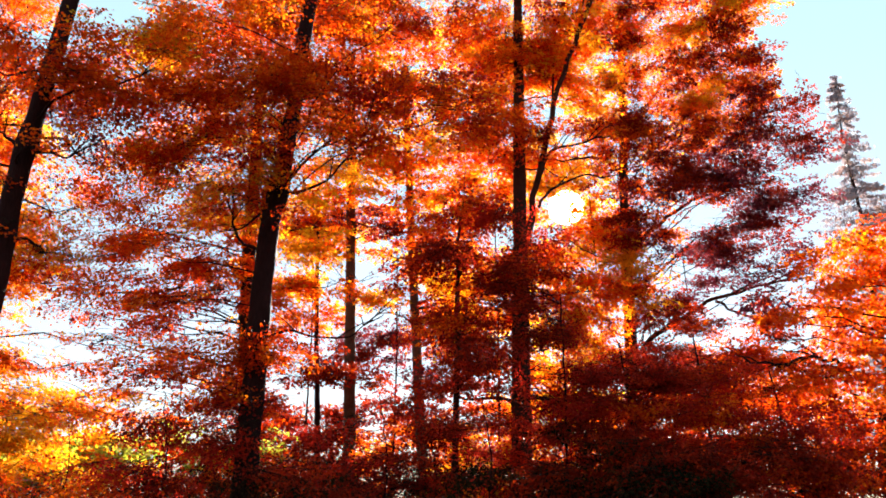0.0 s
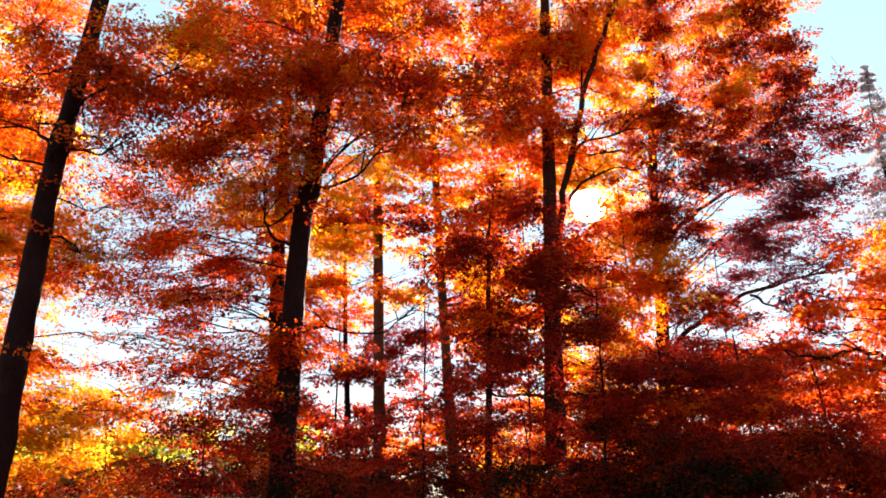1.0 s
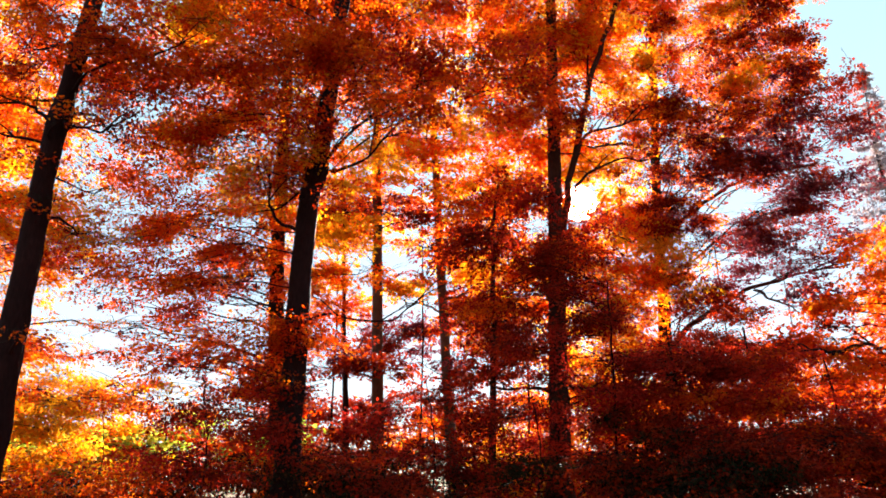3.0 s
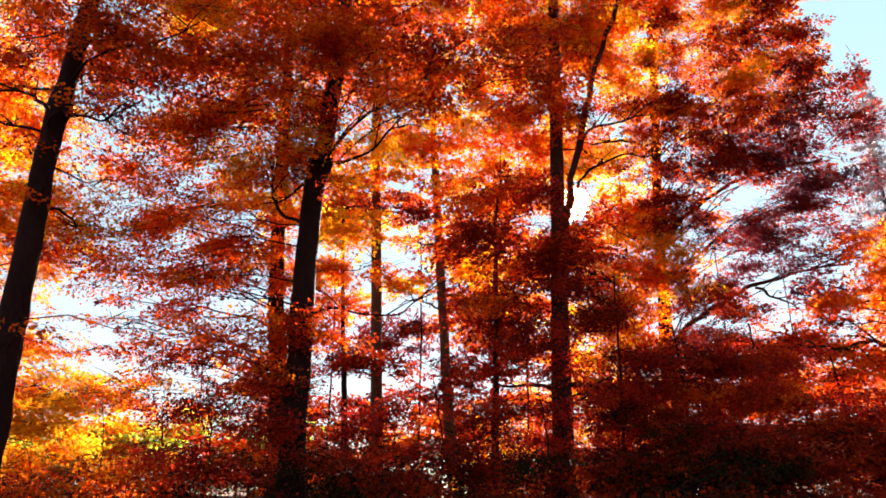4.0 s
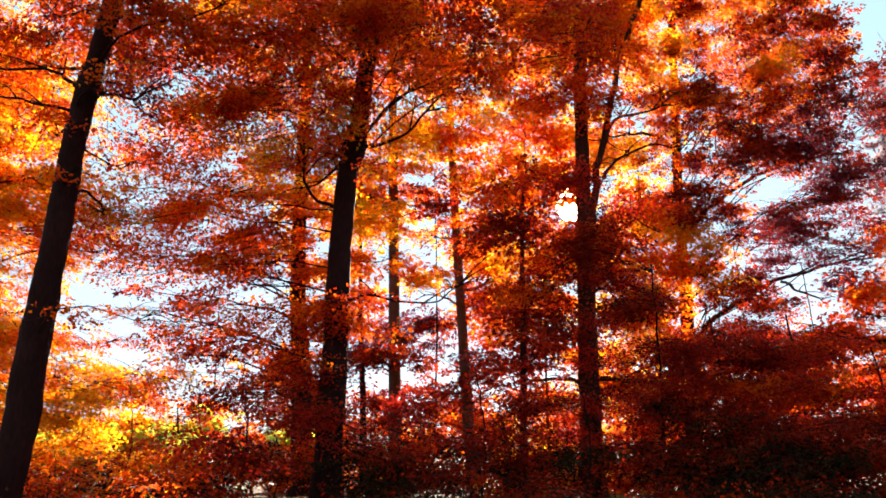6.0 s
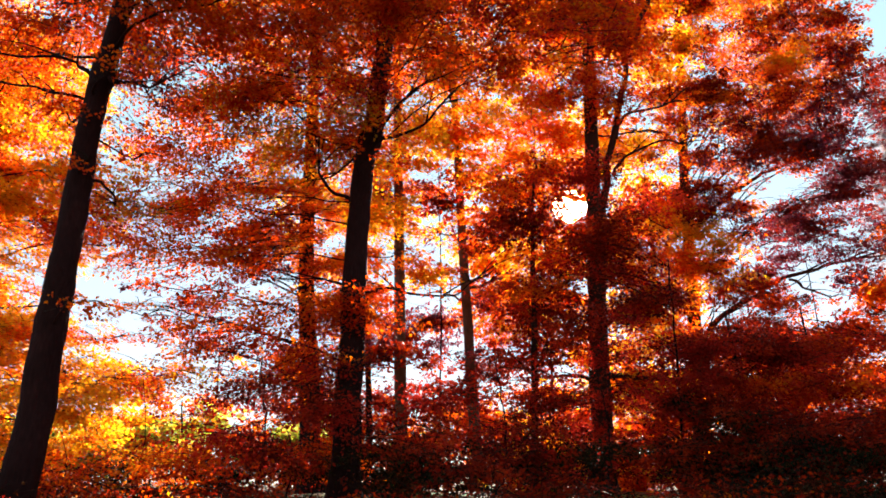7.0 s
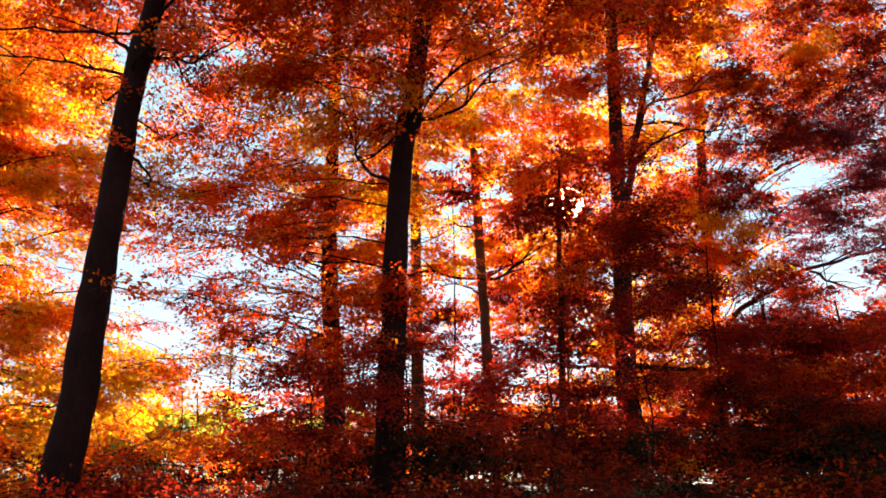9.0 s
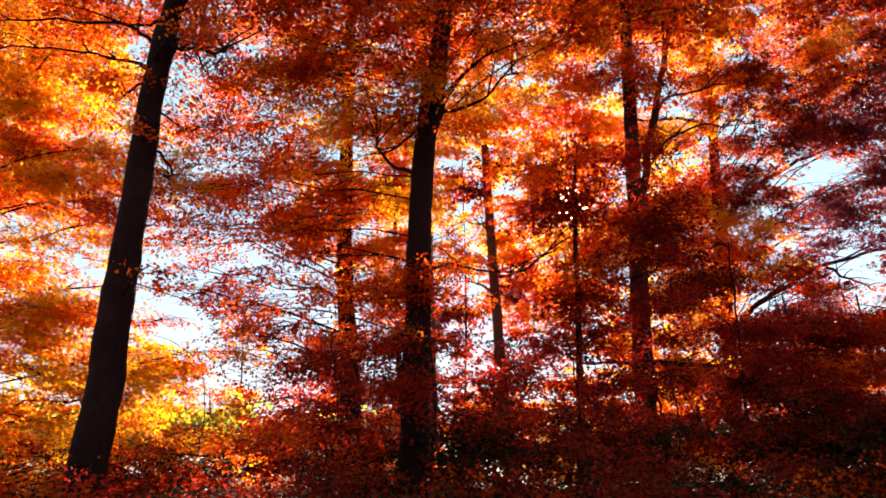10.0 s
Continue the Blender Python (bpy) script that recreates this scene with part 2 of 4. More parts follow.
        tv.append(np.stack([a + r for r in ring] + [b], axis=1).reshape(-1, 3))
    lv, lm, tv = np.concatenate(lv), np.concatenate(lm), np.concatenate(tv)
    used = sorted(set(lm.tolist()))
    leaves = polys("crown", lv, np.arange(len(lv)).reshape(-1, 3 if small else 4))
    leaves.polygons.foreach_set("material_index", np.searchsorted(used, lm).astype(np.int32))
    base = np.arange(0, len(tv), 4)[:, None]
    twigs = polys("twigwork", tv, np.concatenate([base + [0, 1, 3], base + [1, 2, 3], base + [2, 0, 3]]))
    return leaves, [LEAF[LEAF_KEYS[k]] for k in used], twigs


def polys(name, verts, faces):
    me = bpy.data.meshes.new(name)
    me.vertices.add(len(verts))
    me.vertices.foreach_set("co", verts.astype(np.float32).ravel())
    me.loops.add(faces.size)
    me.loops.foreach_set("vertex_index", faces.astype(np.int32).ravel())
    me.polygons.add(len(faces))
    me.polygons.foreach_set("loop_start", np.arange(0, faces.size, faces.shape[1], dtype=np.int32))
    me.update(calc_edges=True)
    return me


def tree(name, label, category, stem, r0, r1, boughs, seed, forks=(), group="", burr=None, bark=None, limb=0.028, size=1.0, small=False):
    """A tree or shrub: a trunk through the points of stem, a limb to each bough, twigs and leaves. Meshes are in metres from its foot."""
    rng = random.Random(seed)
    foot = Vector(stem[0])
    holder = tagged(new(name), label, category, group)
    holder.location = foot
    line = [p - foot for p in bend(stem, 60)]
    for i in range(6, 60):
        line[i] += Vector((noise.noise((seed, i * 0.2, 0)), noise.noise((seed, i * 0.2, 9)), 0)) * 0.03
    line[0].z -= 0.15
    radii = [r0 + (r1 - r0) * (i / 59) ** 0.9 + r0 * 0.5 * max(0, 1 - i / 4) ** 2 for i in range(60)]
    if burr:
        for i in range(60):
            radii[i] *= 1 + 0.28 * math.exp(-((line[i].z + foot.z - burr) / 0.22) ** 2)
    part("trunk", tube("trunk", line, radii, 14, 0.10, seed), bark or BARK, holder)
    for pts, a, b in forks:
        fl = [p - foot for p in bend(pts, 30)]
        for i in range(2, 30):
            fl[i] += Vector([noise.noise(fl[i] * 2.2 + Vector((o, 0, seed))) for o in (0, 5, 9)]) * 0.11
        arm = part("limb", tube("limb", fl, [a + (b - a) * i / 29 for i in range(30)], 9, 0.14, seed + 3), bark or BARK, holder)
        for k in range(5):
            i = rng.randint(9, 28)
            side = Vector((rng.uniform(-1, 1), rng.uniform(-1, 1), rng.uniform(-0.1, 0.9))) * rng.uniform(0.3, 0.8)
            side += (fl[i] - fl[i - 4]) * 1.5
            part("branchlet", tube("branchlet", bend([fl[i], fl[i] + side * 0.5 + Vector((0, 0, 0.06)), fl[i] + side], 7), [(a * 0.3 + 0.006) * (1 - 0.12 * j) for j in range(7)], 5, 0.1, seed), TWIG, arm)
    for bx, by, bz, rx, ry, rz, *_ in boughs:
        end = Vector((bx, by, bz)) - foot
        reach = (end - line[0]).xy.length
        z0 = max(0.25, min(end.z - 0.15 * reach - 0.1, line[-1].z * 0.96))
        start = min(line, key=lambda p: abs(p.z - z0))
        r = min(limb, 0.5 * radii[line.index(start)])
        mid = start.lerp(end, 0.5) + Vector((rng.uniform(-0.2, 0.2), rng.uniform(-0.2, 0.2), 0.05 * reach + rng.uniform(-0.15, 0.15)))
        tip = end + (end - start).normalized() * 0.6 * rx
        ln = bend([start, mid, end, tip], 14)
        for i in range(2, 14):
            ln[i] += Vector([noise.noise(ln[i] * 0.9 + Vector((o, seed, 0))) for o in (0, 5, 9)]) * (0.08 + 0.06 * reach) * min(1, i / 5) + Vector([noise.noise(ln[i] * 3 + Vector((o, 0, 0))) for o in (2, 6, 8)]) * 0.06
        arm = part("limb", tube("limb", ln, [r * (1 - 0.85 * i / 13) for i in range(14)], 7, 0.12, seed + 5), BARK, holder)
        for k in range(7):
            q = ln[rng.randint(5, 11)]
            w = q + Vector((rng.uniform(-1, 1) * rx, rng.uniform(-1, 1) * ry, rng.uniform(-0.6, 0.8) * rz))
            m = q.lerp(w, 0.5) + Vector((0, 0, 0.08))
            part("branchlet", tube("branchlet", bend([q, m, w], 7), [r * 0.4 * (1 - 0.8 * i / 6) for i in range(7)], 5, 0.1, seed), TWIG, arm)
    local = [(b[0] - foot.x, b[1] - foot.y, b[2] - foot.z, *b[3:]) for b in boughs]
    leaves, mats, twigs = foliage(local, (0, 0), seed, size, small)
    part("crown", leaves, mats, holder, kind="stuff")
    part("twigwork", twigs, TWIG, holder, kind="stuff")
    return holder


def stand(name, label, category, boughs, width, r, seed, group="", size=1.0, small=False):
    """A row of shrubs or trees: the boughs gathered by their x into plants about width metres apart."""
    rows = {}
    for b in boughs:
        rows.setdefault(math.floor(b[0] / width), []).append(b)
    for k, own in sorted(rows.items()):
        x, y = (sum(b[c] for b in own) / len(own) for c in (0, 1))
        top = max(b[2] for b in own) + 0.2
        base = height(x, y)
        tree(name, label, category, [(x, y, base), (x + 0.1, y, base + (top - base) * 0.5), (x - 0.05, y, max(top, base + 0.6))], r, r * 0.35, own, seed + k % 60, group=group, limb=r * 0.45, size=size, small=small)


# each bough: centre x y z, half sizes x y z, closeness of the leaves, colours
LEANING_BOUGHS = [
    (-7.26, 12.50, 8.17, 0.60, 0.60, 0.43, 0.31, "M5R4"),
    (-6.70, 10.75, 3.46, 0.31, 0.15, 0.03, 0.46, "O9"),
    (-6.80, 10.75, 6.26, 0.25, 0.15, 0.05, 0.38, "R5O3Y1"),
    (-6.57, 10.70, 6.83, 0.29, 0.20, 0.16, 0.44, "R7O2"),
    (-6.75, 10.75, 5.50, 0.24, 0.15, 0.05, 0.22, "R5O3Y1"),
    (-6.90, 13.50, 7.67, 0.53, 0.70, 0.63, 0.15, "M6R2"),
    (-7.34, 13.00, 5.80, 0.69, 0.70, 0.27, 0.17, "R5O3Y1"),
    (-8.22, 12.00, 8.88, 0.88, 0.90, 0.84, 0.60, "R5O3C2"),
    (-6.19, 10.90, 8.03, 0.62, 0.80, 0.85, 0.55, "R5O4"),
    (-8.14, 12.50, 6.86, 0.58, 0.70, 0.52, 0.17, "O6Y3"),
    (-7.05, 12.50, 6.38, 0.67, 0.60, 0.31, 0.10, "R5O3Y1"),
    (-4.90, 10.40, 7.88, 0.92, 0.80, 0.63, 0.40, "R5O3Y1"),
    (-8.55, 12.00, 8.00, 0.67, 0.80, 0.62, 0.34, "R4O4M1"),
]
GOLDEN_LOW = [
    (-11.22, 17.00, 4.56, 0.95, 0.90, 0.50, 0.70, "Y6O4"),
    (-12.16, 17.50, 5.56, 0.95, 0.90, 0.50, 0.70, "Y6O4"),
    (-10.67, 16.50, 4.24, 0.95, 0.90, 0.50, 0.70, "Y6O4"),
    (-10.52, 16.00, 1.82, 1.33, 1.20, 0.84, 0.61, "Y5O4"),
    (-10.03, 17.00, 2.19, 1.07, 1.20, 0.77, 0.55, "Y8O2"),
    (-9.01, 15.50, 2.44, 0.87, 0.90, 0.19, 0.60, "Y6O4"),
    (-9.75, 15.00, 2.71, 1.16, 0.90, 0.27, 0.55, "Y7O3"),
    (-9.99, 17.00, 3.37, 1.58, 1.20, 0.59, 0.75, "Y9O1"),
    (-8.86, 18.00, 3.50, 1.42, 1.00, 0.50, 0.65, "Y7O3"),
    (-12.08, 17.00, 3.98, 1.48, 1.40, 1.33, 0.85, "Y6O4"),
    (-9.79, 18.00, 4.47, 1.32, 0.60, 0.20, 0.20, "O5R3"),
    (-8.97, 18.00, 5.21, 1.20, 0.60, 0.23, 0.12, "O5Y3"),
    (-9.45, 16.50, 6.21, 1.12, 0.90, 0.38, 0.60, "O5Y3R2"),
]
GOLDEN_HIGH = [
    (-11.08, 17.00, 6.71, 1.04, 1.20, 1.26, 0.64, "Y4O5"),
    (-9.45, 17.00, 7.12, 1.17, 1.00, 0.63, 0.41, "O6Y3"),
    (-13.01, 17.00, 7.13, 1.57, 1.40, 1.69, 0.89, "Y6O4"),
    (-10.34, 15.50, 7.36, 0.72, 0.80, 0.52, 0.39, "Y8O2"),
    (-9.85, 16.50, 7.90, 1.03, 0.90, 0.50, 0.28, "Y5O4"),
    (-11.52, 15.50, 8.42, 0.98, 0.90, 0.79, 0.65, "Y7O3"),
    (-11.41, 17.00, 9.28, 1.22, 1.20, 1.75, 0.73, "Y6O4"),
    (-10.23, 15.50, 9.51, 0.88, 0.80, 0.54, 0.67, "Y5O5"),
    (-13.52, 17.00, 10.83, 1.67, 1.40, 2.25, 1.05, "Y6O4"),
    (-12.51, 17.00, 15.40, 2.10, 1.60, 1.61, 0.80, "O6R3"),
]
FRONT_LOW = [
    (-3.35, 12.35, 4.05, 0.55, 0.30, 0.12, 0.45, "R6K2O2"),
    (-5.79, 13.50, 3.57, 0.87, 0.80, 0.35, 0.20, "O5R4"),
    (-3.94, 13.00, 3.72, 0.84, 0.80, 0.42, 0.77, "R6O2"),
    (-5.02, 13.50, 4.61, 1.09, 0.80, 0.36, 0.36, "O5R4"),
    (-7.19, 14.50, 5.09, 1.18, 0.80, 0.21, 0.14, "O4R4"),
    (-6.48, 13.50, 5.23, 0.90, 0.80, 0.30, 0.50, "R5O3C2"),
    (-7.42, 14.20, 6.12, 1.18, 0.90, 0.42, 0.33, "R5O3Y2"),
    (-5.74, 14.00, 6.22, 1.27, 0.90, 0.51, 0.39, "O4R4C2"),
    (-3.94, 13.80, 6.99, 0.85, 0.80, 0.57, 0.40, "O5R3Y2"),
    (-0.96, 10.00, 7.13, 0.79, 0.80, 0.42, 0.67, "C5R4"),
    (-6.34, 14.00, 7.20, 0.87, 0.90, 0.49, 0.29, "R5O2Y2"),
    (0.12, 10.50, 7.34, 0.83, 0.80, 0.39, 0.67, "C5R4"),
    (-3.19, 11.80, 7.43, 0.65, 0.60, 0.45, 0.35, "R4O4Y2"),
    (-4.92, 13.70, 7.47, 1.18, 0.90, 0.63, 0.34, "R5O3Y2"),
]
FRONT_HIGH = [
    (-1.78, 10.30, 7.79, 0.91, 0.80, 0.58, 0.61, "R4O4Y1"),
    (-6.33, 13.50, 7.79, 0.74, 0.80, 0.53, 0.27, "R4O4Y2"),
    (-5.64, 12.50, 8.05, 1.00, 0.90, 0.70, 0.46, "R7O1C1"),
    (-2.55, 12.50, 8.15, 0.70, 0.70, 0.39, 0.34, "R5O3Y1"),
    (-3.08, 11.00, 8.18, 0.98, 0.90, 0.62, 0.50, "R6O2"),
    (-4.29, 13.00, 8.45, 0.94, 0.80, 0.56, 0.38, "R8O1"),
    (-2.11, 14.50, 8.59, 0.92, 0.80, 0.42, 0.51, "Y6O4"),
    (-4.42, 11.50, 8.63, 1.03, 0.90, 0.65, 0.42, "R8O1C1"),
    (-4.65, 13.00, 9.04, 0.74, 0.80, 0.57, 0.33, "R8O1"),
    (-2.64, 13.00, 9.15, 1.05, 0.80, 0.57, 0.38, "R7O2"),
    (-0.49, 11.00, 9.76, 1.66, 1.60, 0.89, 0.23, "R7O2"),
    (-5.40, 12.00, 10.27, 1.52, 1.20, 0.87, 0.46, "R4O4Y2"),
    (-3.10, 12.50, 11.42, 2.36, 2.00, 1.27, 0.26, "R4O4Y2"),
]
TRUNK_SPRAYS = [
    (-3.10, 12.40, 6.95, 0.55, 0.30, 0.22, 0.60, "R4O4Y1"),
    (-3.00, 12.40, 7.60, 0.60, 0.30, 0.25, 0.70, "R5C4"),
    (-3.20, 12.40, 6.20, 0.40, 0.25, 0.10, 0.45, "R4O4Y2"),
]
TWIN_LOW = [
    (-6.45, 19.00, 3.75, 1.51, 0.90, 0.29, 0.21, "R6O2K1"),
    (-5.10, 19.00, 4.03, 0.82, 0.90, 0.44, 0.78, "K4R4"),
    (-7.47, 19.00, 4.30, 1.52, 0.90, 0.33, 0.11, "M3K4R3"),
    (-5.98, 19.00, 4.72, 1.53, 0.90, 0.39, 0.47, "R6O2K1"),
    (-7.98, 19.00, 5.07, 1.40, 0.90, 0.21, 0.11, "M5K3R2"),
    (-8.77, 18.50, 5.18, 0.96, 0.60, 0.13, 0.24, "Y5O5"),
    (-4.56, 19.00, 5.43, 0.56, 0.80, 0.91, 0.67, "O5R3"),
    (-6.90, 19.00, 5.58, 1.41, 0.90, 0.24, 0.36, "M3R3K3"),
    (-5.04, 18.20, 5.81, 0.61, 0.60, 0.66, 0.68, "O5R4"),
    (-8.66, 19.00, 6.01, 1.14, 0.80, 0.21, 0.13, "M5K3R2"),
    (-6.40, 19.00, 6.31, 1.29, 0.90, 0.28, 0.41, "K4R4M2"),
    (-9.75, 19.00, 6.61, 1.15, 0.90, 0.22, 0.18, "O5R3"),
]
TWIN_MIDDLE = [
    (-7.74, 19.00, 6.75, 1.58, 0.90, 0.25, 0.20, "R6K2M1"),
    (-3.24, 20.00, 7.04, 1.06, 0.90, 0.68, 0.50, "O6Y4"),
    (-5.71, 18.80, 7.29, 0.86, 0.80, 0.93, 0.85, "O5R4"),
    (-7.85, 19.00, 7.82, 1.47, 1.20, 0.41, 0.39, "R5O3Y2"),
    (-3.68, 19.40, 8.43, 0.75, 0.80, 0.97, 0.70, "Y9O1"),
    (-9.13, 19.00, 8.61, 1.19, 1.20, 0.48, 0.24, "O5Y3R2"),
    (-7.66, 19.00, 8.77, 1.34, 1.20, 0.42, 0.30, "O5Y3"),
    (-6.12, 18.80, 8.84, 0.88, 0.80, 0.95, 0.57, "O6Y2"),
    (-8.12, 19.00, 10.24, 1.22, 1.20, 0.65, 0.36, "O5R4"),
    (-5.70, 19.00, 10.57, 1.22, 1.20, 0.82, 0.32, "Y5O5"),
    (-4.63, 19.00, 10.74, 0.92, 1.00, 0.82, 0.47, "Y5O4"),
    (-6.44, 18.80, 10.98, 1.67, 1.00, 0.82, 0.38, "O6Y3R1"),
]
TWIN_HIGH = [
    (-4.72, 19.00, 12.30, 1.41, 1.20, 1.01, 0.36, "O5R4"),
    (-6.76, 19.00, 12.31, 1.41, 1.20, 1.01, 0.36, "R5O4"),
    (-10.08, 19.00, 12.33, 1.10, 1.20, 0.85, 0.47, "M4R4O2"),
    (-8.90, 19.00, 13.04, 1.75, 1.20, 1.02, 0.36, "R5O4"),
    (-2.95, 20.00, 13.08, 1.49, 1.20, 0.89, 0.38, "O5R4"),
    (-7.47, 19.00, 14.91, 1.96, 1.20, 0.70, 0.45, "O5R4"),
    (-4.83, 18.80, 14.93, 2.58, 1.40, 1.56, 0.41, "O5R4"),
    (-3.40, 19.00, 14.97, 1.30, 1.20, 0.63, 0.81, "R5O3"),
    (-5.68, 19.00, 14.99, 1.30, 1.20, 0.63, 0.69, "R5O3"),
    (-1.28, 19.00, 15.05, 1.14, 1.20, 0.63, 0.74, "R6K2"),
]
MIDDLE_BOUGHS = [
    (-3.45, 25.70, 12.92, 1.86, 1.20, 1.11, 0.88, "O5Y4"),
    (-1.59, 25.70, 13.83, 1.46, 1.10, 0.81, 0.82, "Y5O5"),
    (-3.04, 26.90, 9.08, 1.24, 1.00, 0.80, 0.36, "Y4O5"),
    (-2.66, 26.90, 10.94, 1.26, 1.00, 1.02, 0.10, "M4K4"),
    (-3.82, 25.70, 5.37, 1.32, 1.00, 1.02, 0.58, "K4R3M2"),
    (-5.75, 26.90, 5.56, 1.19, 1.00, 1.07, 0.51, "K4R3M2"),
    (-4.58, 26.90, 17.31, 3.16, 2.00, 2.18, 0.27, "O6R3"),
    (-4.75, 26.90, 22.17, 3.79, 2.00, 3.06, 0.29, "O6R3"),
]
SLIM_BOUGHS = [
    (-0.97, 26.20, 11.79, 1.45, 1.00, 1.12, 0.86, "C3K3O2Y1"),
    (-1.59, 27.50, 5.66, 1.82, 1.00, 1.09, 0.20, "K4M2C2"),
    (-0.01, 26.20, 5.84, 1.16, 1.00, 1.25, 0.32, "K4C3O1"),
    (0.01, 27.50, 4.36, 1.80, 1.00, 0.64, 0.32, "K4M3R2"),
    (-0.35, 27.50, 8.60, 1.26, 0.90, 0.90, 0.34, "C3K3O2"),
    (-0.31, 26.90, 14.79, 1.32, 0.90, 0.94, 0.48, "O5Y3"),
    (-0.96, 27.50, 19.26, 2.81, 1.50, 2.27, 0.69, "O5Y3R2"),
]
FORKED_LOW = [
    (0.92, 21.00, 1.70, 1.02, 1.00, 0.78, 1.00, "O5Y4"),
    (3.50, 21.50, 3.93, 1.24, 1.00, 0.53, 1.22, "Y3O3K3"),
    (4.60, 23.50, 4.01, 0.68, 0.90, 0.55, 0.91, "Y5O4"),
    (3.80, 23.10, 5.81, 0.94, 0.90, 0.66, 1.23, "Y5O4"),
    (1.75, 17.30, 6.24, 1.10, 0.70, 0.31, 1.44, "R5K4"),
    (3.77, 23.00, 7.02, 0.69, 0.90, 0.74, 0.82, "Y4O5"),
    (4.61, 23.10, 7.58, 1.40, 1.00, 0.94, 1.28, "O6Y4"),
    (2.29, 19.40, 7.63, 0.89, 0.80, 0.48, 1.28, "K4R4O1"),
]
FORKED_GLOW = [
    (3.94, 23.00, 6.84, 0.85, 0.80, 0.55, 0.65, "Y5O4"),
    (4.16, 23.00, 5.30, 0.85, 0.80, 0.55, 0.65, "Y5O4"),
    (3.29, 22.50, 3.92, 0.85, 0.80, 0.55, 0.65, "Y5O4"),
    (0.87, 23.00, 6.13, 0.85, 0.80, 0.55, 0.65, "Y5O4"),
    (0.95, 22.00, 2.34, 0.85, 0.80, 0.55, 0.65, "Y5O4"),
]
FORKED_HIGH = [
    (1.91, 21.00, 7.83, 0.72, 0.90, 0.62, 0.77, "R4K3O2"),
    (5.35, 23.50, 9.00, 0.72, 0.90, 0.58, 0.90, "Y6O4"),
    (2.25, 19.90, 11.53, 1.12, 0.90, 0.78, 1.00, "O4R3K2"),
    (4.45, 23.10, 11.59, 1.10, 1.00, 0.79, 0.38, "Y4O3"),
    (4.68, 22.10, 13.91, 1.09, 0.90, 0.70, 1.17, "Y7O3"),
    (3.45, 21.00, 14.86, 1.41, 1.00, 1.04, 1.00, "O4Y4K1"),
    (1.86, 21.00, 14.87, 1.41, 1.00, 1.14, 1.34, "O4Y3R2"),
    (2.71, 21.00, 17.83, 3.30, 2.00, 2.17, 0.70, "O4Y3K2"),
]
THIN_BOUGHS = [
    (0.43, 19.50, 7.43, 0.74, 0.50, 0.48, 0.86, "R4K3Y3"),
    (0.62, 20.30, 9.44, 1.19, 0.90, 0.72, 0.79, "R3K3O2Y2"),
    (-0.45, 19.30, 7.83, 0.89, 0.80, 0.67, 0.85, "K5R4"),
    (0.98, 21.40, 7.53, 0.89, 0.80, 0.87, 1.31, "Y7O3"),
    (1.20, 20.30, 5.71, 0.90, 0.80, 0.81, 1.00, "K5R4"),
    (0.49, 19.30, 4.35, 0.70, 0.70, 0.60, 0.62, "K5R3"),
    (0.61, 21.40, 12.72, 1.22, 0.90, 0.94, 0.82, "Y4O4"),
]
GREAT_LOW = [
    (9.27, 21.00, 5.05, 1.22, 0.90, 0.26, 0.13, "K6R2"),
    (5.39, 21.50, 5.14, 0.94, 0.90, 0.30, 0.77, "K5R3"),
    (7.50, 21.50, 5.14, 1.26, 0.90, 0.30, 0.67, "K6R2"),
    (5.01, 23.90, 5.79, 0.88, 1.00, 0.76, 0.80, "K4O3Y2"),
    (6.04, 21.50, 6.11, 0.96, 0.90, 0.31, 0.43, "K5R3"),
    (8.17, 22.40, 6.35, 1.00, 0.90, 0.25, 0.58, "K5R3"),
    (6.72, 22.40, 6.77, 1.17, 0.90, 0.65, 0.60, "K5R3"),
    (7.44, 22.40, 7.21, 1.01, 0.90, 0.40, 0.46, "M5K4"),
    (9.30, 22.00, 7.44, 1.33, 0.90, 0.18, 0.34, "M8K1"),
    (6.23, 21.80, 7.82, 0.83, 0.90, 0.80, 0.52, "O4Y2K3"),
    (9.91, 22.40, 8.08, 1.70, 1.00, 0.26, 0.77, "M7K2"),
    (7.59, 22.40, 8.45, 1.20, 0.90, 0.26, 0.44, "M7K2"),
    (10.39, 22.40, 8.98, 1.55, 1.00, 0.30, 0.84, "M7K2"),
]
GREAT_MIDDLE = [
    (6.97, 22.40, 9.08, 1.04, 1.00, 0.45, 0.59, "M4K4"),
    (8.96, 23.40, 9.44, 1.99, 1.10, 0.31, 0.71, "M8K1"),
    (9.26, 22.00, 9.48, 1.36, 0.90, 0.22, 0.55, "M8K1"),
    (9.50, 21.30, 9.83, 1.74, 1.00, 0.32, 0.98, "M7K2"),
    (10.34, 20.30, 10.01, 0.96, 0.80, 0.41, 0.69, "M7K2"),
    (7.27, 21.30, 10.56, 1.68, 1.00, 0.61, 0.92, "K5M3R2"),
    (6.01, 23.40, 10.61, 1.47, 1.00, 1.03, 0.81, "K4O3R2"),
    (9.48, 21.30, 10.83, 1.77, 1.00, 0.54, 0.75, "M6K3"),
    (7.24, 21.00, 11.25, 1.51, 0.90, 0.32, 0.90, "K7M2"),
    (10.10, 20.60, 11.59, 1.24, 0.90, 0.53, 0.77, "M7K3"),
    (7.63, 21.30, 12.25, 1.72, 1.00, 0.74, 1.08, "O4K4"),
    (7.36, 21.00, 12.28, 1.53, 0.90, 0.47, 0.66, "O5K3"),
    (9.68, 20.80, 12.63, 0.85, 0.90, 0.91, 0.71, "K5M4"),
]
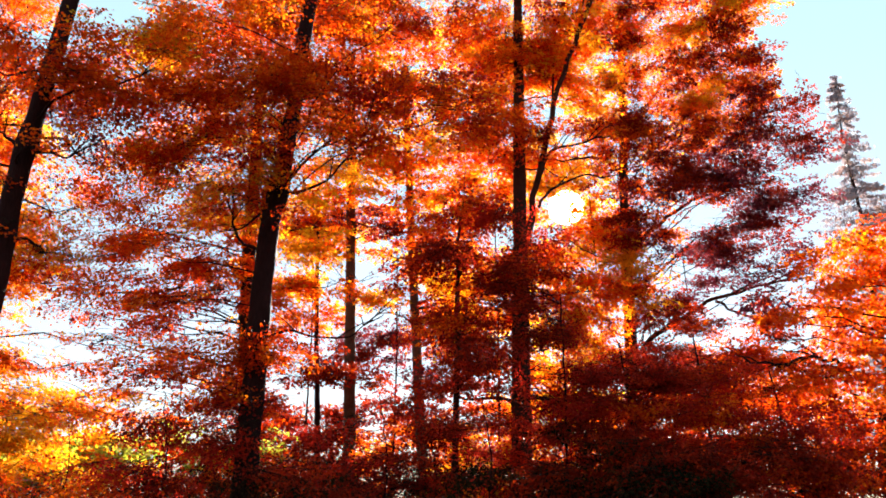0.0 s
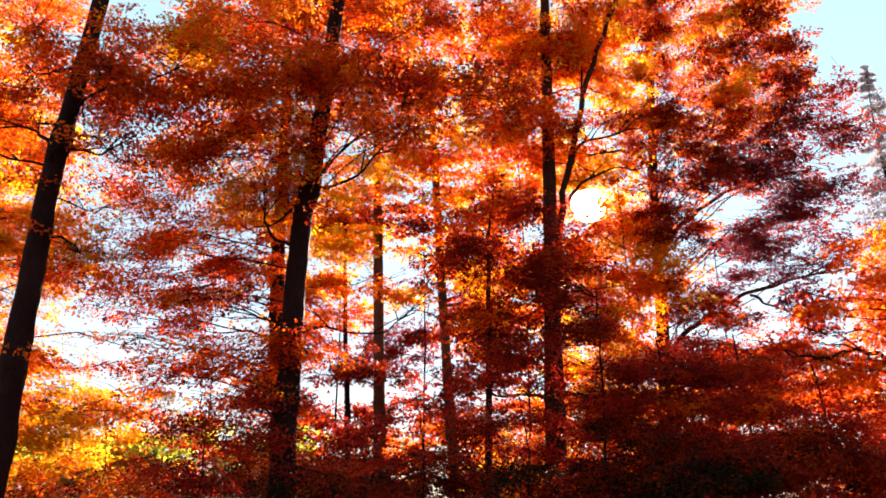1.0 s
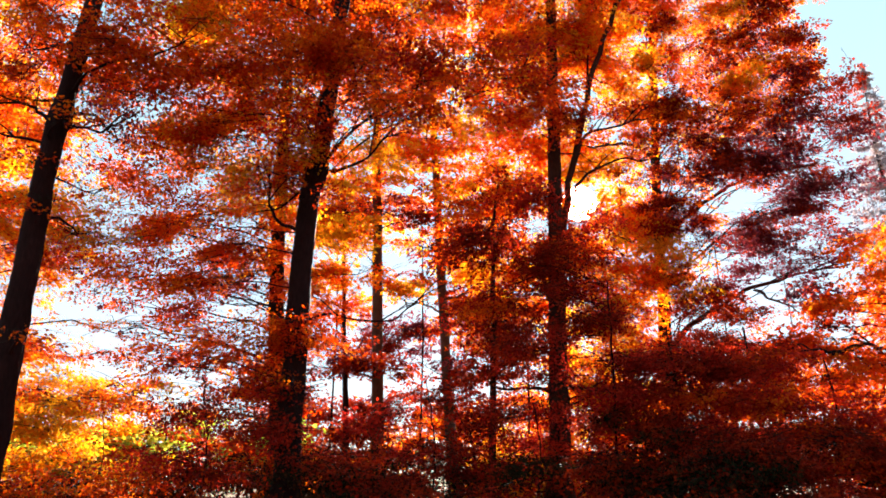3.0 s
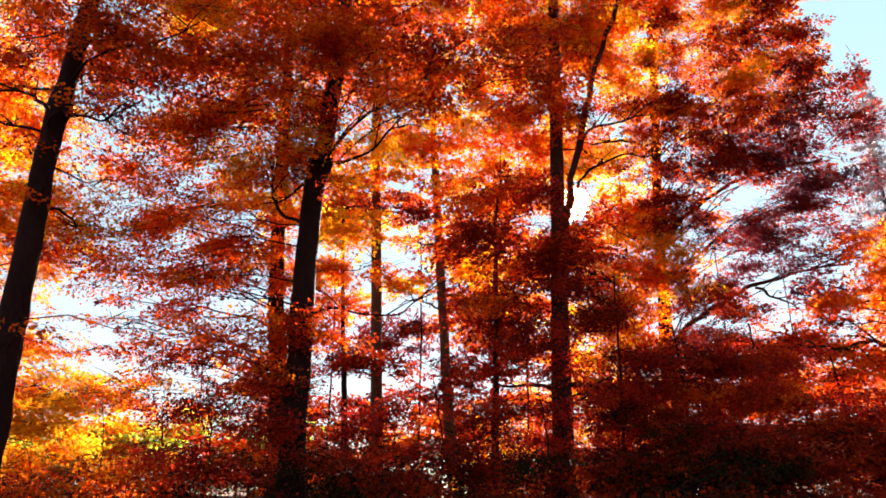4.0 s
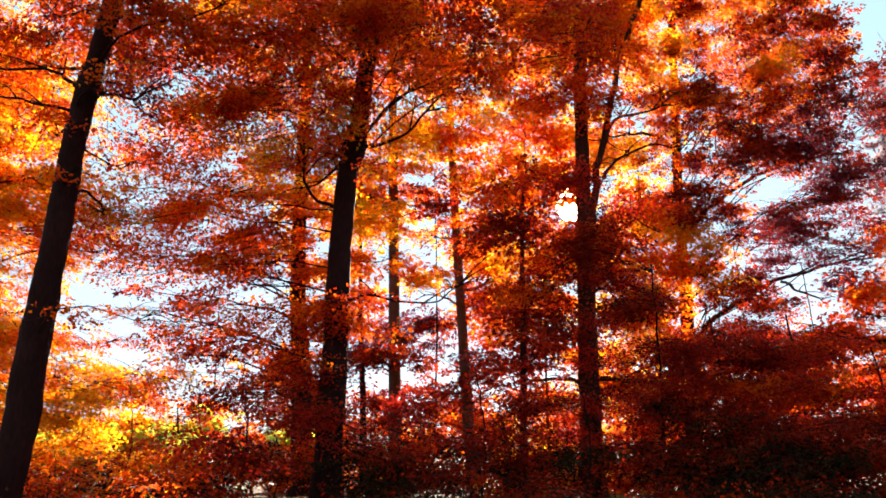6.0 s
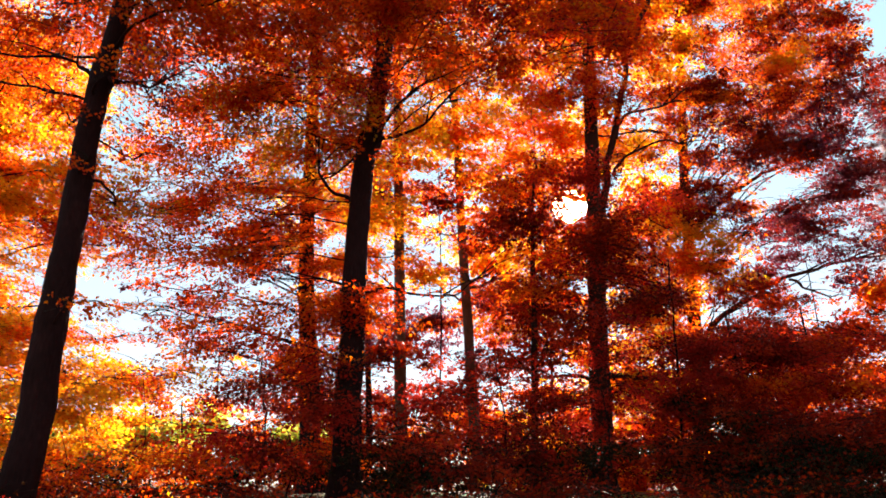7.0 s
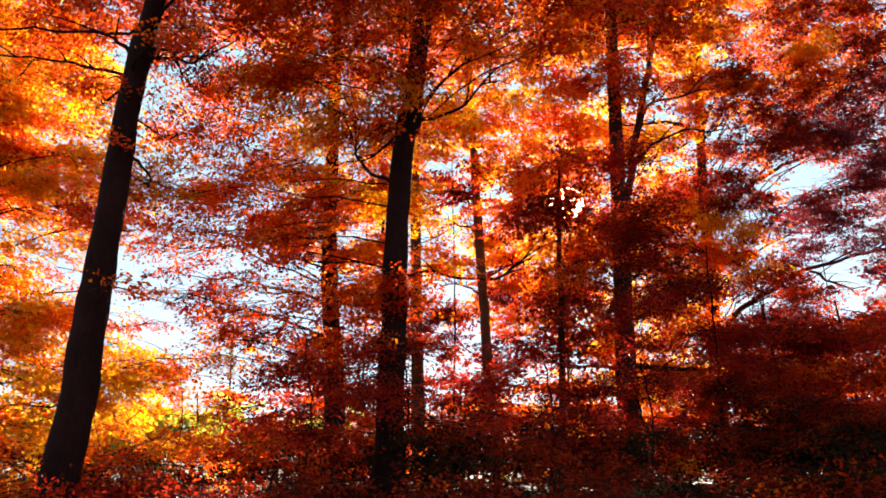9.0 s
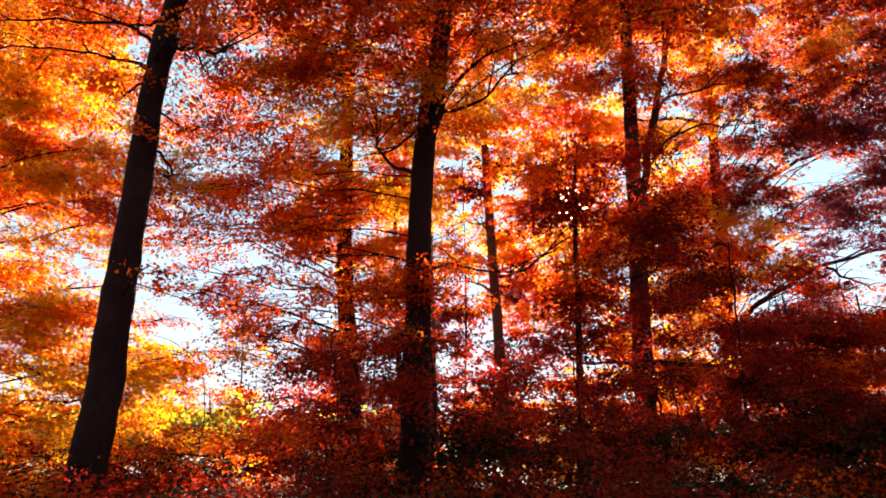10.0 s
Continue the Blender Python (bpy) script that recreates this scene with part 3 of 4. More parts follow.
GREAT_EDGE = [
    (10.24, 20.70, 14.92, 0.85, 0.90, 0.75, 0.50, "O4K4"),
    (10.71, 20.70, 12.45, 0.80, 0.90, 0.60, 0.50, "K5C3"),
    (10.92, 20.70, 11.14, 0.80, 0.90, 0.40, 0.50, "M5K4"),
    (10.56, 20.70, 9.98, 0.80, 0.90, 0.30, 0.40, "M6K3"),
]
GREAT_HIGH = [
    (5.29, 22.00, 12.83, 1.25, 0.90, 0.38, 0.70, "O4K3"),
    (8.30, 21.00, 13.04, 1.03, 0.80, 0.37, 0.70, "Y5O5"),
    (6.04, 23.40, 13.06, 1.33, 1.00, 0.81, 1.01, "O5K2Y2"),
    (7.88, 21.00, 13.83, 1.04, 0.90, 0.30, 0.50, "O4K4"),
    (6.58, 23.00, 14.00, 1.13, 0.80, 0.32, 0.43, "M5O3"),
    (9.06, 21.30, 14.01, 1.32, 1.10, 1.51, 1.00, "O5K3"),
    (6.49, 22.00, 14.25, 1.09, 0.90, 0.35, 0.69, "O4K4"),
    (8.50, 21.00, 14.62, 1.23, 0.90, 0.38, 0.40, "O4K4"),
    (7.63, 21.80, 15.37, 1.46, 1.20, 1.18, 0.95, "O5K2Y2"),
    (9.17, 20.80, 16.33, 1.42, 1.10, 1.15, 0.95, "O5K3Y1"),
    (6.74, 23.90, 17.26, 1.22, 1.00, 0.87, 0.90, "O5K2Y2"),
    (5.56, 23.00, 17.79, 1.78, 1.20, 1.27, 0.70, "O5K2Y2"),
    (8.07, 22.90, 19.59, 3.01, 2.00, 2.16, 0.85, "O6K3"),
]
EDGE_BOUGHS = [
    (9.17, 20.00, 6.56, 1.34, 0.90, 0.22, 0.47, "M6K3"),
    (9.54, 19.50, 5.90, 1.01, 0.90, 0.22, 0.60, "K5R3"),
    (7.34, 19.00, 5.07, 1.52, 0.90, 0.21, 0.39, "K5R3"),
    (10.71, 19.50, 7.25, 0.73, 1.00, 1.11, 0.55, "O7Y2"),
    (8.51, 18.50, 5.31, 1.08, 1.00, 0.61, 0.60, "R7O2"),
    (10.73, 22.00, 3.84, 1.10, 1.10, 1.01, 0.76, "R4K3O3"),
    (11.94, 21.00, 7.15, 1.26, 1.20, 1.36, 0.66, "O6Y2"),
    (9.73, 18.00, 4.15, 1.16, 1.20, 1.11, 0.86, "K4R3O2"),
    (8.71, 19.50, 6.12, 0.87, 0.80, 0.47, 0.35, "R6M2"),
    (12.23, 20.00, 5.64, 1.32, 1.50, 2.37, 0.55, "O6R3"),
    (8.30, 17.00, 4.23, 0.85, 0.80, 0.39, 0.39, "R6O3"),
    (8.90, 17.00, 2.34, 1.18, 1.00, 0.76, 1.41, "K6R3"),
    (13.15, 21.00, 8.48, 1.12, 1.00, 0.86, 0.30, "O6R3"),
]
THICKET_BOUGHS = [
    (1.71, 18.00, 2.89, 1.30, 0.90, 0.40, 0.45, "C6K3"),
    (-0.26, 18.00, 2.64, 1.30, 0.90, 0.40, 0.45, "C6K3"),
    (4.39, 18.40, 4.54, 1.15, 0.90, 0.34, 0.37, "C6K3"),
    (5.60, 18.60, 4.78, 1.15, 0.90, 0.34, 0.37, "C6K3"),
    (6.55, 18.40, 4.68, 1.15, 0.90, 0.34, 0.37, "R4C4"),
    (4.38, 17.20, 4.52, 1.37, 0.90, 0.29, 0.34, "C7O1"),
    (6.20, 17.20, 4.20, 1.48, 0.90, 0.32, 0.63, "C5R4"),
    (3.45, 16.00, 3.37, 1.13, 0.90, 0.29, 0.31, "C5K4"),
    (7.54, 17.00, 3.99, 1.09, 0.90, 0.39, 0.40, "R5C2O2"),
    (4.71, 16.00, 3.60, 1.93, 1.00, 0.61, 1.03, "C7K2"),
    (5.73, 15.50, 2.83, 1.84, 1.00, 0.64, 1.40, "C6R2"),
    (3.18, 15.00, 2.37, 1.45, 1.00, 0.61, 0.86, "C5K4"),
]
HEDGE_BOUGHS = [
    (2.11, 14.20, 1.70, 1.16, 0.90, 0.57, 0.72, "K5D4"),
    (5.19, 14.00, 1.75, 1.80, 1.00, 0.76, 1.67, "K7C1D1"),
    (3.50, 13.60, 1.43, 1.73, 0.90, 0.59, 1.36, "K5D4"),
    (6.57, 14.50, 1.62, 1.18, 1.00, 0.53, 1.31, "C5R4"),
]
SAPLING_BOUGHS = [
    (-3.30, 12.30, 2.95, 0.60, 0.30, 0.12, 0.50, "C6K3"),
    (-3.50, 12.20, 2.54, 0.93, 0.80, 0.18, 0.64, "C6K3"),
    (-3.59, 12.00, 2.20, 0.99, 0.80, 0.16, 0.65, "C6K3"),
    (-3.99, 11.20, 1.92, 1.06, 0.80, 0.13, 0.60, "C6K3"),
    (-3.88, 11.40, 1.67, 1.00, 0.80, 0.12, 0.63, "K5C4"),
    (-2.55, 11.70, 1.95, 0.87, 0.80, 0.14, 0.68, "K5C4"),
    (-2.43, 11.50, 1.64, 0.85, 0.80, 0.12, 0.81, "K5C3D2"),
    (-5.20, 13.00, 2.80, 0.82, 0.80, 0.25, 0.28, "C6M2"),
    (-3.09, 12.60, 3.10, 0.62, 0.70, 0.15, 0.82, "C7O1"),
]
SPRIG_BOUGHS = [
    (-9.83, 14.00, 2.24, 0.97, 1.00, 0.23, 0.36, "Y6O3"),
    (-8.40, 13.00, 1.57, 0.80, 0.90, 0.15, 0.26, "Y4O4R1"),
    (-10.75, 14.00, 1.95, 0.97, 1.00, 0.31, 0.58, "Y6O3"),
    (-6.51, 16.00, 1.88, 1.33, 1.00, 0.21, 0.28, "O5R4Y1"),
    (-4.97, 16.50, 1.79, 1.25, 1.00, 0.20, 0.78, "R5O4"),
    (-7.94, 15.50, 1.86, 1.18, 1.00, 0.23, 0.19, "O5Y3R2"),
    (-3.72, 16.50, 2.07, 1.03, 1.00, 0.20, 0.64, "R5O3"),
    (-5.10, 11.20, 1.66, 1.13, 0.80, 0.11, 0.32, "R6O3"),
    (-5.14, 11.00, 1.43, 1.10, 0.80, 0.09, 0.38, "R6O2"),
    (-6.62, 12.00, 1.49, 0.97, 0.80, 0.17, 0.45, "O5Y3R1"),
    (-6.22, 12.80, 2.56, 0.71, 0.70, 0.15, 0.26, "R5O3"),
    (-6.96, 12.60, 2.75, 0.53, 0.60, 0.09, 0.18, "O6R2"),
]
BRUSH_BOUGHS = [
    (-1.69, 13.00, 2.40, 0.90, 0.80, 0.17, 0.70, "K6C2"),
    (-1.84, 12.80, 2.04, 0.87, 0.80, 0.15, 0.65, "K4C5"),
    (-0.52, 13.00, 2.10, 0.89, 0.80, 0.15, 0.77, "K6C3"),
    (-0.53, 13.00, 1.72, 0.88, 0.80, 0.13, 0.65, "K5C3D1"),
    (0.51, 14.20, 2.60, 0.74, 0.80, 0.23, 0.48, "K6C3"),
    (0.69, 13.50, 1.95, 0.64, 0.80, 0.16, 0.48, "K5C2D2"),
    (-1.74, 11.60, 1.46, 1.16, 0.80, 0.13, 0.65, "K5D3C2"),
    (-0.48, 12.20, 1.35, 1.06, 0.80, 0.14, 0.72, "K5D3C1"),
    (1.17, 14.50, 2.97, 0.71, 0.70, 0.17, 0.36, "K6C3"),
    (-1.15, 13.40, 2.94, 0.75, 0.70, 0.14, 0.26, "C7M2"),
]
# dark layer added behind the red shelves so that their gaps read as shade
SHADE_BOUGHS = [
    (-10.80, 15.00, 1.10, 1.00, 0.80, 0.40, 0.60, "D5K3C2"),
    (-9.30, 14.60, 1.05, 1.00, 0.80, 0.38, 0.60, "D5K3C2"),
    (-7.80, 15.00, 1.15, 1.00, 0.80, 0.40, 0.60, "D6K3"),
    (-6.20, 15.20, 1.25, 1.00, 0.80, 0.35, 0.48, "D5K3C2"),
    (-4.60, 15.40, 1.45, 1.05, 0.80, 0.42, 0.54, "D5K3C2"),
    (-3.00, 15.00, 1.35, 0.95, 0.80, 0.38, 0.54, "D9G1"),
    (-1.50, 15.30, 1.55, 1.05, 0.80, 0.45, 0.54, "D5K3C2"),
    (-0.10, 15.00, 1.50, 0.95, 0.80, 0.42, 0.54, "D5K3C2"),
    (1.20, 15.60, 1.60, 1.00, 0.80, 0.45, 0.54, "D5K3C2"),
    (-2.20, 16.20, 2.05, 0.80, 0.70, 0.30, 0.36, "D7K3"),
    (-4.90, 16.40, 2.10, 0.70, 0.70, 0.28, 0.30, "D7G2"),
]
BUSH_BOUGHS = [
    (-11.32, 27.00, 3.47, 1.75, 1.50, 0.42, 0.65, "Y4O4G1"),
    (-13.27, 27.00, 3.39, 1.75, 1.50, 0.38, 0.60, "Y5O4"),
    (-9.90, 28.00, 3.71, 1.42, 1.50, 0.44, 0.36, "M4O3G1"),
    (-12.11, 23.00, 2.48, 1.47, 1.20, 0.35, 1.30, "G7Y2"),
    (-10.36, 24.00, 2.37, 1.36, 1.20, 0.37, 1.33, "G6Y3"),
    (-14.51, 25.00, 2.32, 2.14, 1.50, 0.77, 1.27, "Y5O4G1"),
    (-12.51, 26.00, 2.63, 2.04, 1.50, 0.52, 1.50, "G6Y3"),
    (-10.54, 25.00, 1.98, 2.12, 1.50, 0.57, 1.40, "O4Y3G2"),
    (-10.09, 27.00, 2.96, 1.16, 1.50, 0.62, 1.45, "G4Y5"),
    (-8.28, 27.00, 2.31, 1.92, 1.50, 0.70, 1.52, "O3R3G3"),
    (-14.57, 27.00, 2.96, 1.55, 1.50, 0.63, 1.30, "Y6O2G1"),
    (-16.56, 27.00, 3.14, 1.75, 1.50, 0.92, 1.20, "Y6O3"),
    (-18.13, 26.00, 2.62, 2.05, 1.50, 1.00, 1.19, "Y5O4"),
    (-8.02, 28.00, 3.12, 1.21, 1.50, 0.56, 1.11, "G4M2"),
]
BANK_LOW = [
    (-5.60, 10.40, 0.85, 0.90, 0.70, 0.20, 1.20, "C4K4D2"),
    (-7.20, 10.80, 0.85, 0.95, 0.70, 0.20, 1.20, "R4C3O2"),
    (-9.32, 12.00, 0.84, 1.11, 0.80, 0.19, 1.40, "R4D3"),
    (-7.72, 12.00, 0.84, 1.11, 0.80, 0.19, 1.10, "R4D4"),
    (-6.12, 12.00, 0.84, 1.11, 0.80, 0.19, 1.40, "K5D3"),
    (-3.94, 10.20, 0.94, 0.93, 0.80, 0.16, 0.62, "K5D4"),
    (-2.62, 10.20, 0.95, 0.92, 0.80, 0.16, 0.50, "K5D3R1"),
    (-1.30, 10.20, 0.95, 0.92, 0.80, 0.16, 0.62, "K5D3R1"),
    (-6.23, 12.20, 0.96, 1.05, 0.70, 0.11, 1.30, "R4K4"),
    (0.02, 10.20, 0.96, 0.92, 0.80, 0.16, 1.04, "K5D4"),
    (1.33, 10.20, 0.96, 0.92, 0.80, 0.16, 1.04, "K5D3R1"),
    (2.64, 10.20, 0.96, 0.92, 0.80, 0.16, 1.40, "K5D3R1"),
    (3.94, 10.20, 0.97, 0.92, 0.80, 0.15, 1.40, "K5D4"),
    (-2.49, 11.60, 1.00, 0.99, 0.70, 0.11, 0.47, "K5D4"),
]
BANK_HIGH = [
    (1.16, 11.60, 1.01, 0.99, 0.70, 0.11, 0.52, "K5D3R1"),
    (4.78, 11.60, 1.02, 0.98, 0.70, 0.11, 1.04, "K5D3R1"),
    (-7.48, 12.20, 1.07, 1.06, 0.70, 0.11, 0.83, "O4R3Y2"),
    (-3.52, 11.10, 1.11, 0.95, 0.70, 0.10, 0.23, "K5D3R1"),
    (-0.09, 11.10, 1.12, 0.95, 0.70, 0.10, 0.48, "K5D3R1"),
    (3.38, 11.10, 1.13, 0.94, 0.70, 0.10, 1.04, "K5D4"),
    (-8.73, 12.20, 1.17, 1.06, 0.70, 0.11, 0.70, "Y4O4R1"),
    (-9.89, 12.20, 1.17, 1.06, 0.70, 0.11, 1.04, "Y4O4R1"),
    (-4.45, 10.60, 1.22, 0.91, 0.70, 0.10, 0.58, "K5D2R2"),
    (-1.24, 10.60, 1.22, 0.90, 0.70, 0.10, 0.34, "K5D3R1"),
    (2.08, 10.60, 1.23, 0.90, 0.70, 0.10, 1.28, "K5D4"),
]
DEEP_FLOOR = [
    (0.36, 24.00, 1.58, 1.34, 1.30, 0.54, 1.30, "O4Y3R2"),
    (-5.37, 26.00, 1.58, 2.19, 1.50, 0.79, 1.30, "O4K3D2"),
    (-1.72, 26.00, 1.59, 2.19, 1.50, 0.78, 1.08, "O4K3G1"),
    (3.04, 24.00, 1.66, 1.34, 1.30, 0.65, 1.40, "Y4O4"),
    (4.89, 24.00, 1.91, 1.34, 1.30, 0.65, 1.60, "O5K3"),
    (7.64, 26.00, 2.48, 1.65, 1.30, 0.79, 1.42, "K5O3R2"),
    (1.97, 32.00, 2.72, 2.05, 2.00, 1.47, 1.20, "O5Y3"),
    (-3.83, 33.00, 2.76, 2.13, 2.00, 1.14, 0.83, "O4K3G1"),
    (-6.50, 32.00, 2.93, 1.84, 2.00, 1.23, 1.00, "K5O3R2"),
    (-0.99, 33.00, 2.99, 2.13, 2.00, 1.14, 1.00, "K5O3R2"),
    (4.99, 32.00, 3.62, 2.07, 2.00, 1.48, 1.30, "O5Y3R2"),
    (-0.04, 33.00, 4.15, 1.67, 1.60, 0.62, 0.86, "K5O3"),
]
DEEP_LOW = [
    (8.06, 33.00, 4.16, 2.14, 2.00, 2.05, 1.43, "K4O4"),
    (-4.83, 33.00, 4.26, 1.68, 1.60, 0.62, 0.80, "K4O4"),
    (-6.78, 33.00, 4.73, 1.69, 1.60, 0.62, 0.91, "K5M3"),
    (-9.90, 32.00, 4.85, 1.64, 1.60, 0.60, 0.15, "K3R3M2"),
    (-2.44, 33.00, 4.97, 1.69, 1.60, 0.62, 0.78, "M4K4"),
    (-12.38, 31.00, 5.08, 1.60, 1.60, 0.59, 0.42, "M4O3"),
    (11.01, 33.00, 5.10, 2.16, 2.00, 2.07, 1.26, "K5O3R2"),
    (1.82, 32.00, 5.21, 1.64, 1.60, 0.60, 0.49, "K4O4"),
    (14.18, 33.00, 5.58, 2.17, 2.00, 1.81, 1.00, "O5R4"),
    (-9.44, 30.00, 6.06, 1.56, 1.60, 0.96, 0.30, "M4R3O2"),
    (3.36, 31.00, 6.22, 1.60, 2.00, 1.48, 0.90, "O4Y3"),
    (-3.38, 32.00, 7.34, 1.92, 1.60, 1.03, 0.96, "M4K3"),
]
DEEP_MIDDLE = [
    (-11.65, 30.00, 7.88, 1.59, 1.60, 0.98, 0.15, "M4K3"),
    (0.46, 32.00, 8.31, 1.45, 1.60, 1.56, 1.00, "O4K3R2"),
    (-2.44, 32.00, 8.31, 1.93, 2.00, 0.78, 0.43, "M4O2"),
    (-5.34, 32.00, 8.32, 1.45, 2.00, 0.78, 0.48, "O4M3"),
    (2.77, 31.00, 8.57, 1.17, 1.50, 1.26, 0.78, "O5Y3"),
    (-1.96, 32.00, 9.81, 2.21, 1.50, 0.42, 0.12, "M4K4"),
    (0.49, 32.00, 10.32, 1.23, 1.50, 1.06, 1.04, "O4Y3"),
    (13.73, 32.00, 10.56, 1.96, 1.60, 1.05, 0.10, "M5R2"),
    (5.05, 30.00, 10.70, 1.39, 1.50, 0.80, 1.16, "Y4O4"),
    (-6.80, 31.00, 11.56, 1.70, 1.60, 1.56, 1.00, "O5Y3"),
    (-3.47, 32.00, 11.62, 1.50, 1.50, 0.59, 0.23, "Y6O3"),
    (-2.01, 33.00, 11.68, 1.80, 1.60, 1.10, 0.10, "M4O3"),
]
DEEP_HIGH = [
    (6.31, 30.00, 12.18, 1.41, 1.50, 1.26, 1.12, "O4Y3"),
    (-0.98, 32.00, 12.41, 1.26, 1.50, 0.59, 0.10, "K3O3Y3"),
    (11.07, 32.00, 12.91, 2.01, 1.60, 1.89, 0.10, "M5R2"),
    (8.07, 32.00, 12.92, 1.51, 1.60, 1.62, 0.81, "O4K3R2"),
    (-4.63, 33.00, 13.33, 1.83, 1.60, 1.68, 0.54, "O4Y3M2"),
    (1.90, 30.00, 13.73, 1.44, 1.50, 0.93, 1.09, "O4Y5"),
    (3.48, 30.00, 14.37, 0.96, 1.50, 1.03, 0.61, "Y5O4"),
    (5.56, 29.00, 14.42, 1.17, 1.40, 0.75, 0.75, "Y5O4"),
    (3.50, 31.00, 14.68, 1.24, 1.40, 1.07, 0.62, "Y5O3"),
    (-2.03, 33.00, 14.73, 1.85, 1.60, 1.42, 0.24, "O4Y3"),
    (3.66, 30.00, 15.83, 1.46, 1.50, 1.05, 0.88, "Y4O5"),
    (1.48, 30.00, 16.11, 2.20, 2.00, 1.58, 0.62, "O4Y4"),
]
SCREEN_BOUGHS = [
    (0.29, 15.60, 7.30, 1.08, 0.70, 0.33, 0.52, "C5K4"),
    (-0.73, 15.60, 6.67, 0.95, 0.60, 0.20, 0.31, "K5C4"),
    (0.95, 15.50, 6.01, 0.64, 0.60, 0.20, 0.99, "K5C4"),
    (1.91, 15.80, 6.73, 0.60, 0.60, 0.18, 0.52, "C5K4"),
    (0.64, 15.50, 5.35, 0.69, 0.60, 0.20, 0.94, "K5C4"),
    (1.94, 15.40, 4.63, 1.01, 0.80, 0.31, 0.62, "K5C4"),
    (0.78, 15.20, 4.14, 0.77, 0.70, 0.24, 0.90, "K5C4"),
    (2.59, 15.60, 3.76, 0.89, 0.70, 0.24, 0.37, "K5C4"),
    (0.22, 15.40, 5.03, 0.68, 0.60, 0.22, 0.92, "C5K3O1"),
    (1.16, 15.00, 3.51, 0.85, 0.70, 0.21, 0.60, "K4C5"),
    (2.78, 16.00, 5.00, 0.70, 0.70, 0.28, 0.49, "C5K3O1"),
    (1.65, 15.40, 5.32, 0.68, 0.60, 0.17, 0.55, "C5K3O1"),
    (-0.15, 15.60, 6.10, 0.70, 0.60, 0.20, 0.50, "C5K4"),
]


def foot(x, y):
    return (x, y, height(x, y))

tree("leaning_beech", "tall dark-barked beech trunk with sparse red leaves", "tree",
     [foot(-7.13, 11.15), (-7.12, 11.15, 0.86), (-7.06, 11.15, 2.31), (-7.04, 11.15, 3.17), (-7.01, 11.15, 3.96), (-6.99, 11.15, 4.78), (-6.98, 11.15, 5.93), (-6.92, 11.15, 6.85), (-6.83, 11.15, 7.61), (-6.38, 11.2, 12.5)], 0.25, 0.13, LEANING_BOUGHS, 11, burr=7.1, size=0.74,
     forks=[([(-7.06, 11.15, 7.03), (-7.25, 11.1, 7.21), (-7.38, 11.1, 7.32), (-7.95, 11.0, 7.29), (-9.08, 10.9, 7.21), (-10.21, 10.8, 7.18)], 0.033, 0.008),
            ([(-6.94, 11.15, 7.26), (-6.73, 11.0, 6.9), (-6.58, 11.0, 6.78), (-6.28, 10.9, 6.75), (-5.96, 10.8, 6.72), (-5.38, 10.6, 6.82)], 0.036, 0.010),
            ([(-7.00, 11.15, 6.61), (-7.24, 11.1, 6.65), (-7.92, 11.1, 6.84), (-8.65, 11.1, 6.91), (-9.79, 11.1, 6.87)], 0.026, 0.008)])
tree("golden_beech", "beech with layered orange and golden autumn leaves", "tree",
     [foot(-13.9, 17.0), (-13.9, 17.0, 2.7), (-14.0, 17.0, 4.3), (-13.8, 17.1, 8.0), (-13.2, 17.2, 13.0)], 0.16, 0.06, GOLDEN_LOW + GOLDEN_HIGH, 12, size=0.85, small=True)
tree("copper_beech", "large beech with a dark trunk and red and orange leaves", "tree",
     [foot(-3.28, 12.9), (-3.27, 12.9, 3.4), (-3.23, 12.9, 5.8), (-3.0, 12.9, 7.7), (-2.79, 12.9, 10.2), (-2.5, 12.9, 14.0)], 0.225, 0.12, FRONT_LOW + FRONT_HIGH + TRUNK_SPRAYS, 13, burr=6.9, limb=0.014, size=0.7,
     forks=[([(-3.0, 12.9, 6.9), (-2.67, 12.8, 7.33), (-2.25, 12.7, 7.75), (-1.88, 12.6, 8.02), (-1.55, 12.5, 8.17)], 0.036, 0.010),
            ([(-3.02, 12.9, 6.8), (-2.62, 12.95, 7.01), (-2.34, 13.0, 7.16), (-1.96, 13.0, 7.5), (-1.67, 13.0, 7.67)], 0.036, 0.010),
            ([(-3.2, 12.9, 5.6), (-3.45, 12.95, 5.78), (-3.7, 13.0, 5.9), (-3.96, 13.2, 6.29), (-4.05, 13.3, 6.55), (-4.1, 13.3, 7.4)], 0.040, 0.015),
            ([(-3.05, 12.9, 7.0), (-3.3, 12.8, 6.66), (-3.57, 13.0, 6.31), (-3.9, 13.1, 6.2)], 0.028, 0.012),
            ([(-3.2, 12.9, 4.2), (-2.8, 12.95, 4.3), (-2.45, 13.0, 4.29), (-1.88, 13.0, 4.14), (-1.51, 13.0, 4.24), (-1.04, 13.0, 4.62)], 0.028, 0.008)])
tree("young_beech", "slender beech trunk with orange leaves behind the large beech", "tree",
     [foot(-5.0, 20.0), (-5.17, 20.0, 3.7), (-5.45, 20.0, 6.7), (-5.55, 20.0, 11.6), (-5.6, 20.0, 14.5)], 0.29, 0.12, TWIN_LOW + TWIN_MIDDLE + TWIN_HIGH, 14, bark=BARK, size=1.0, small=True)
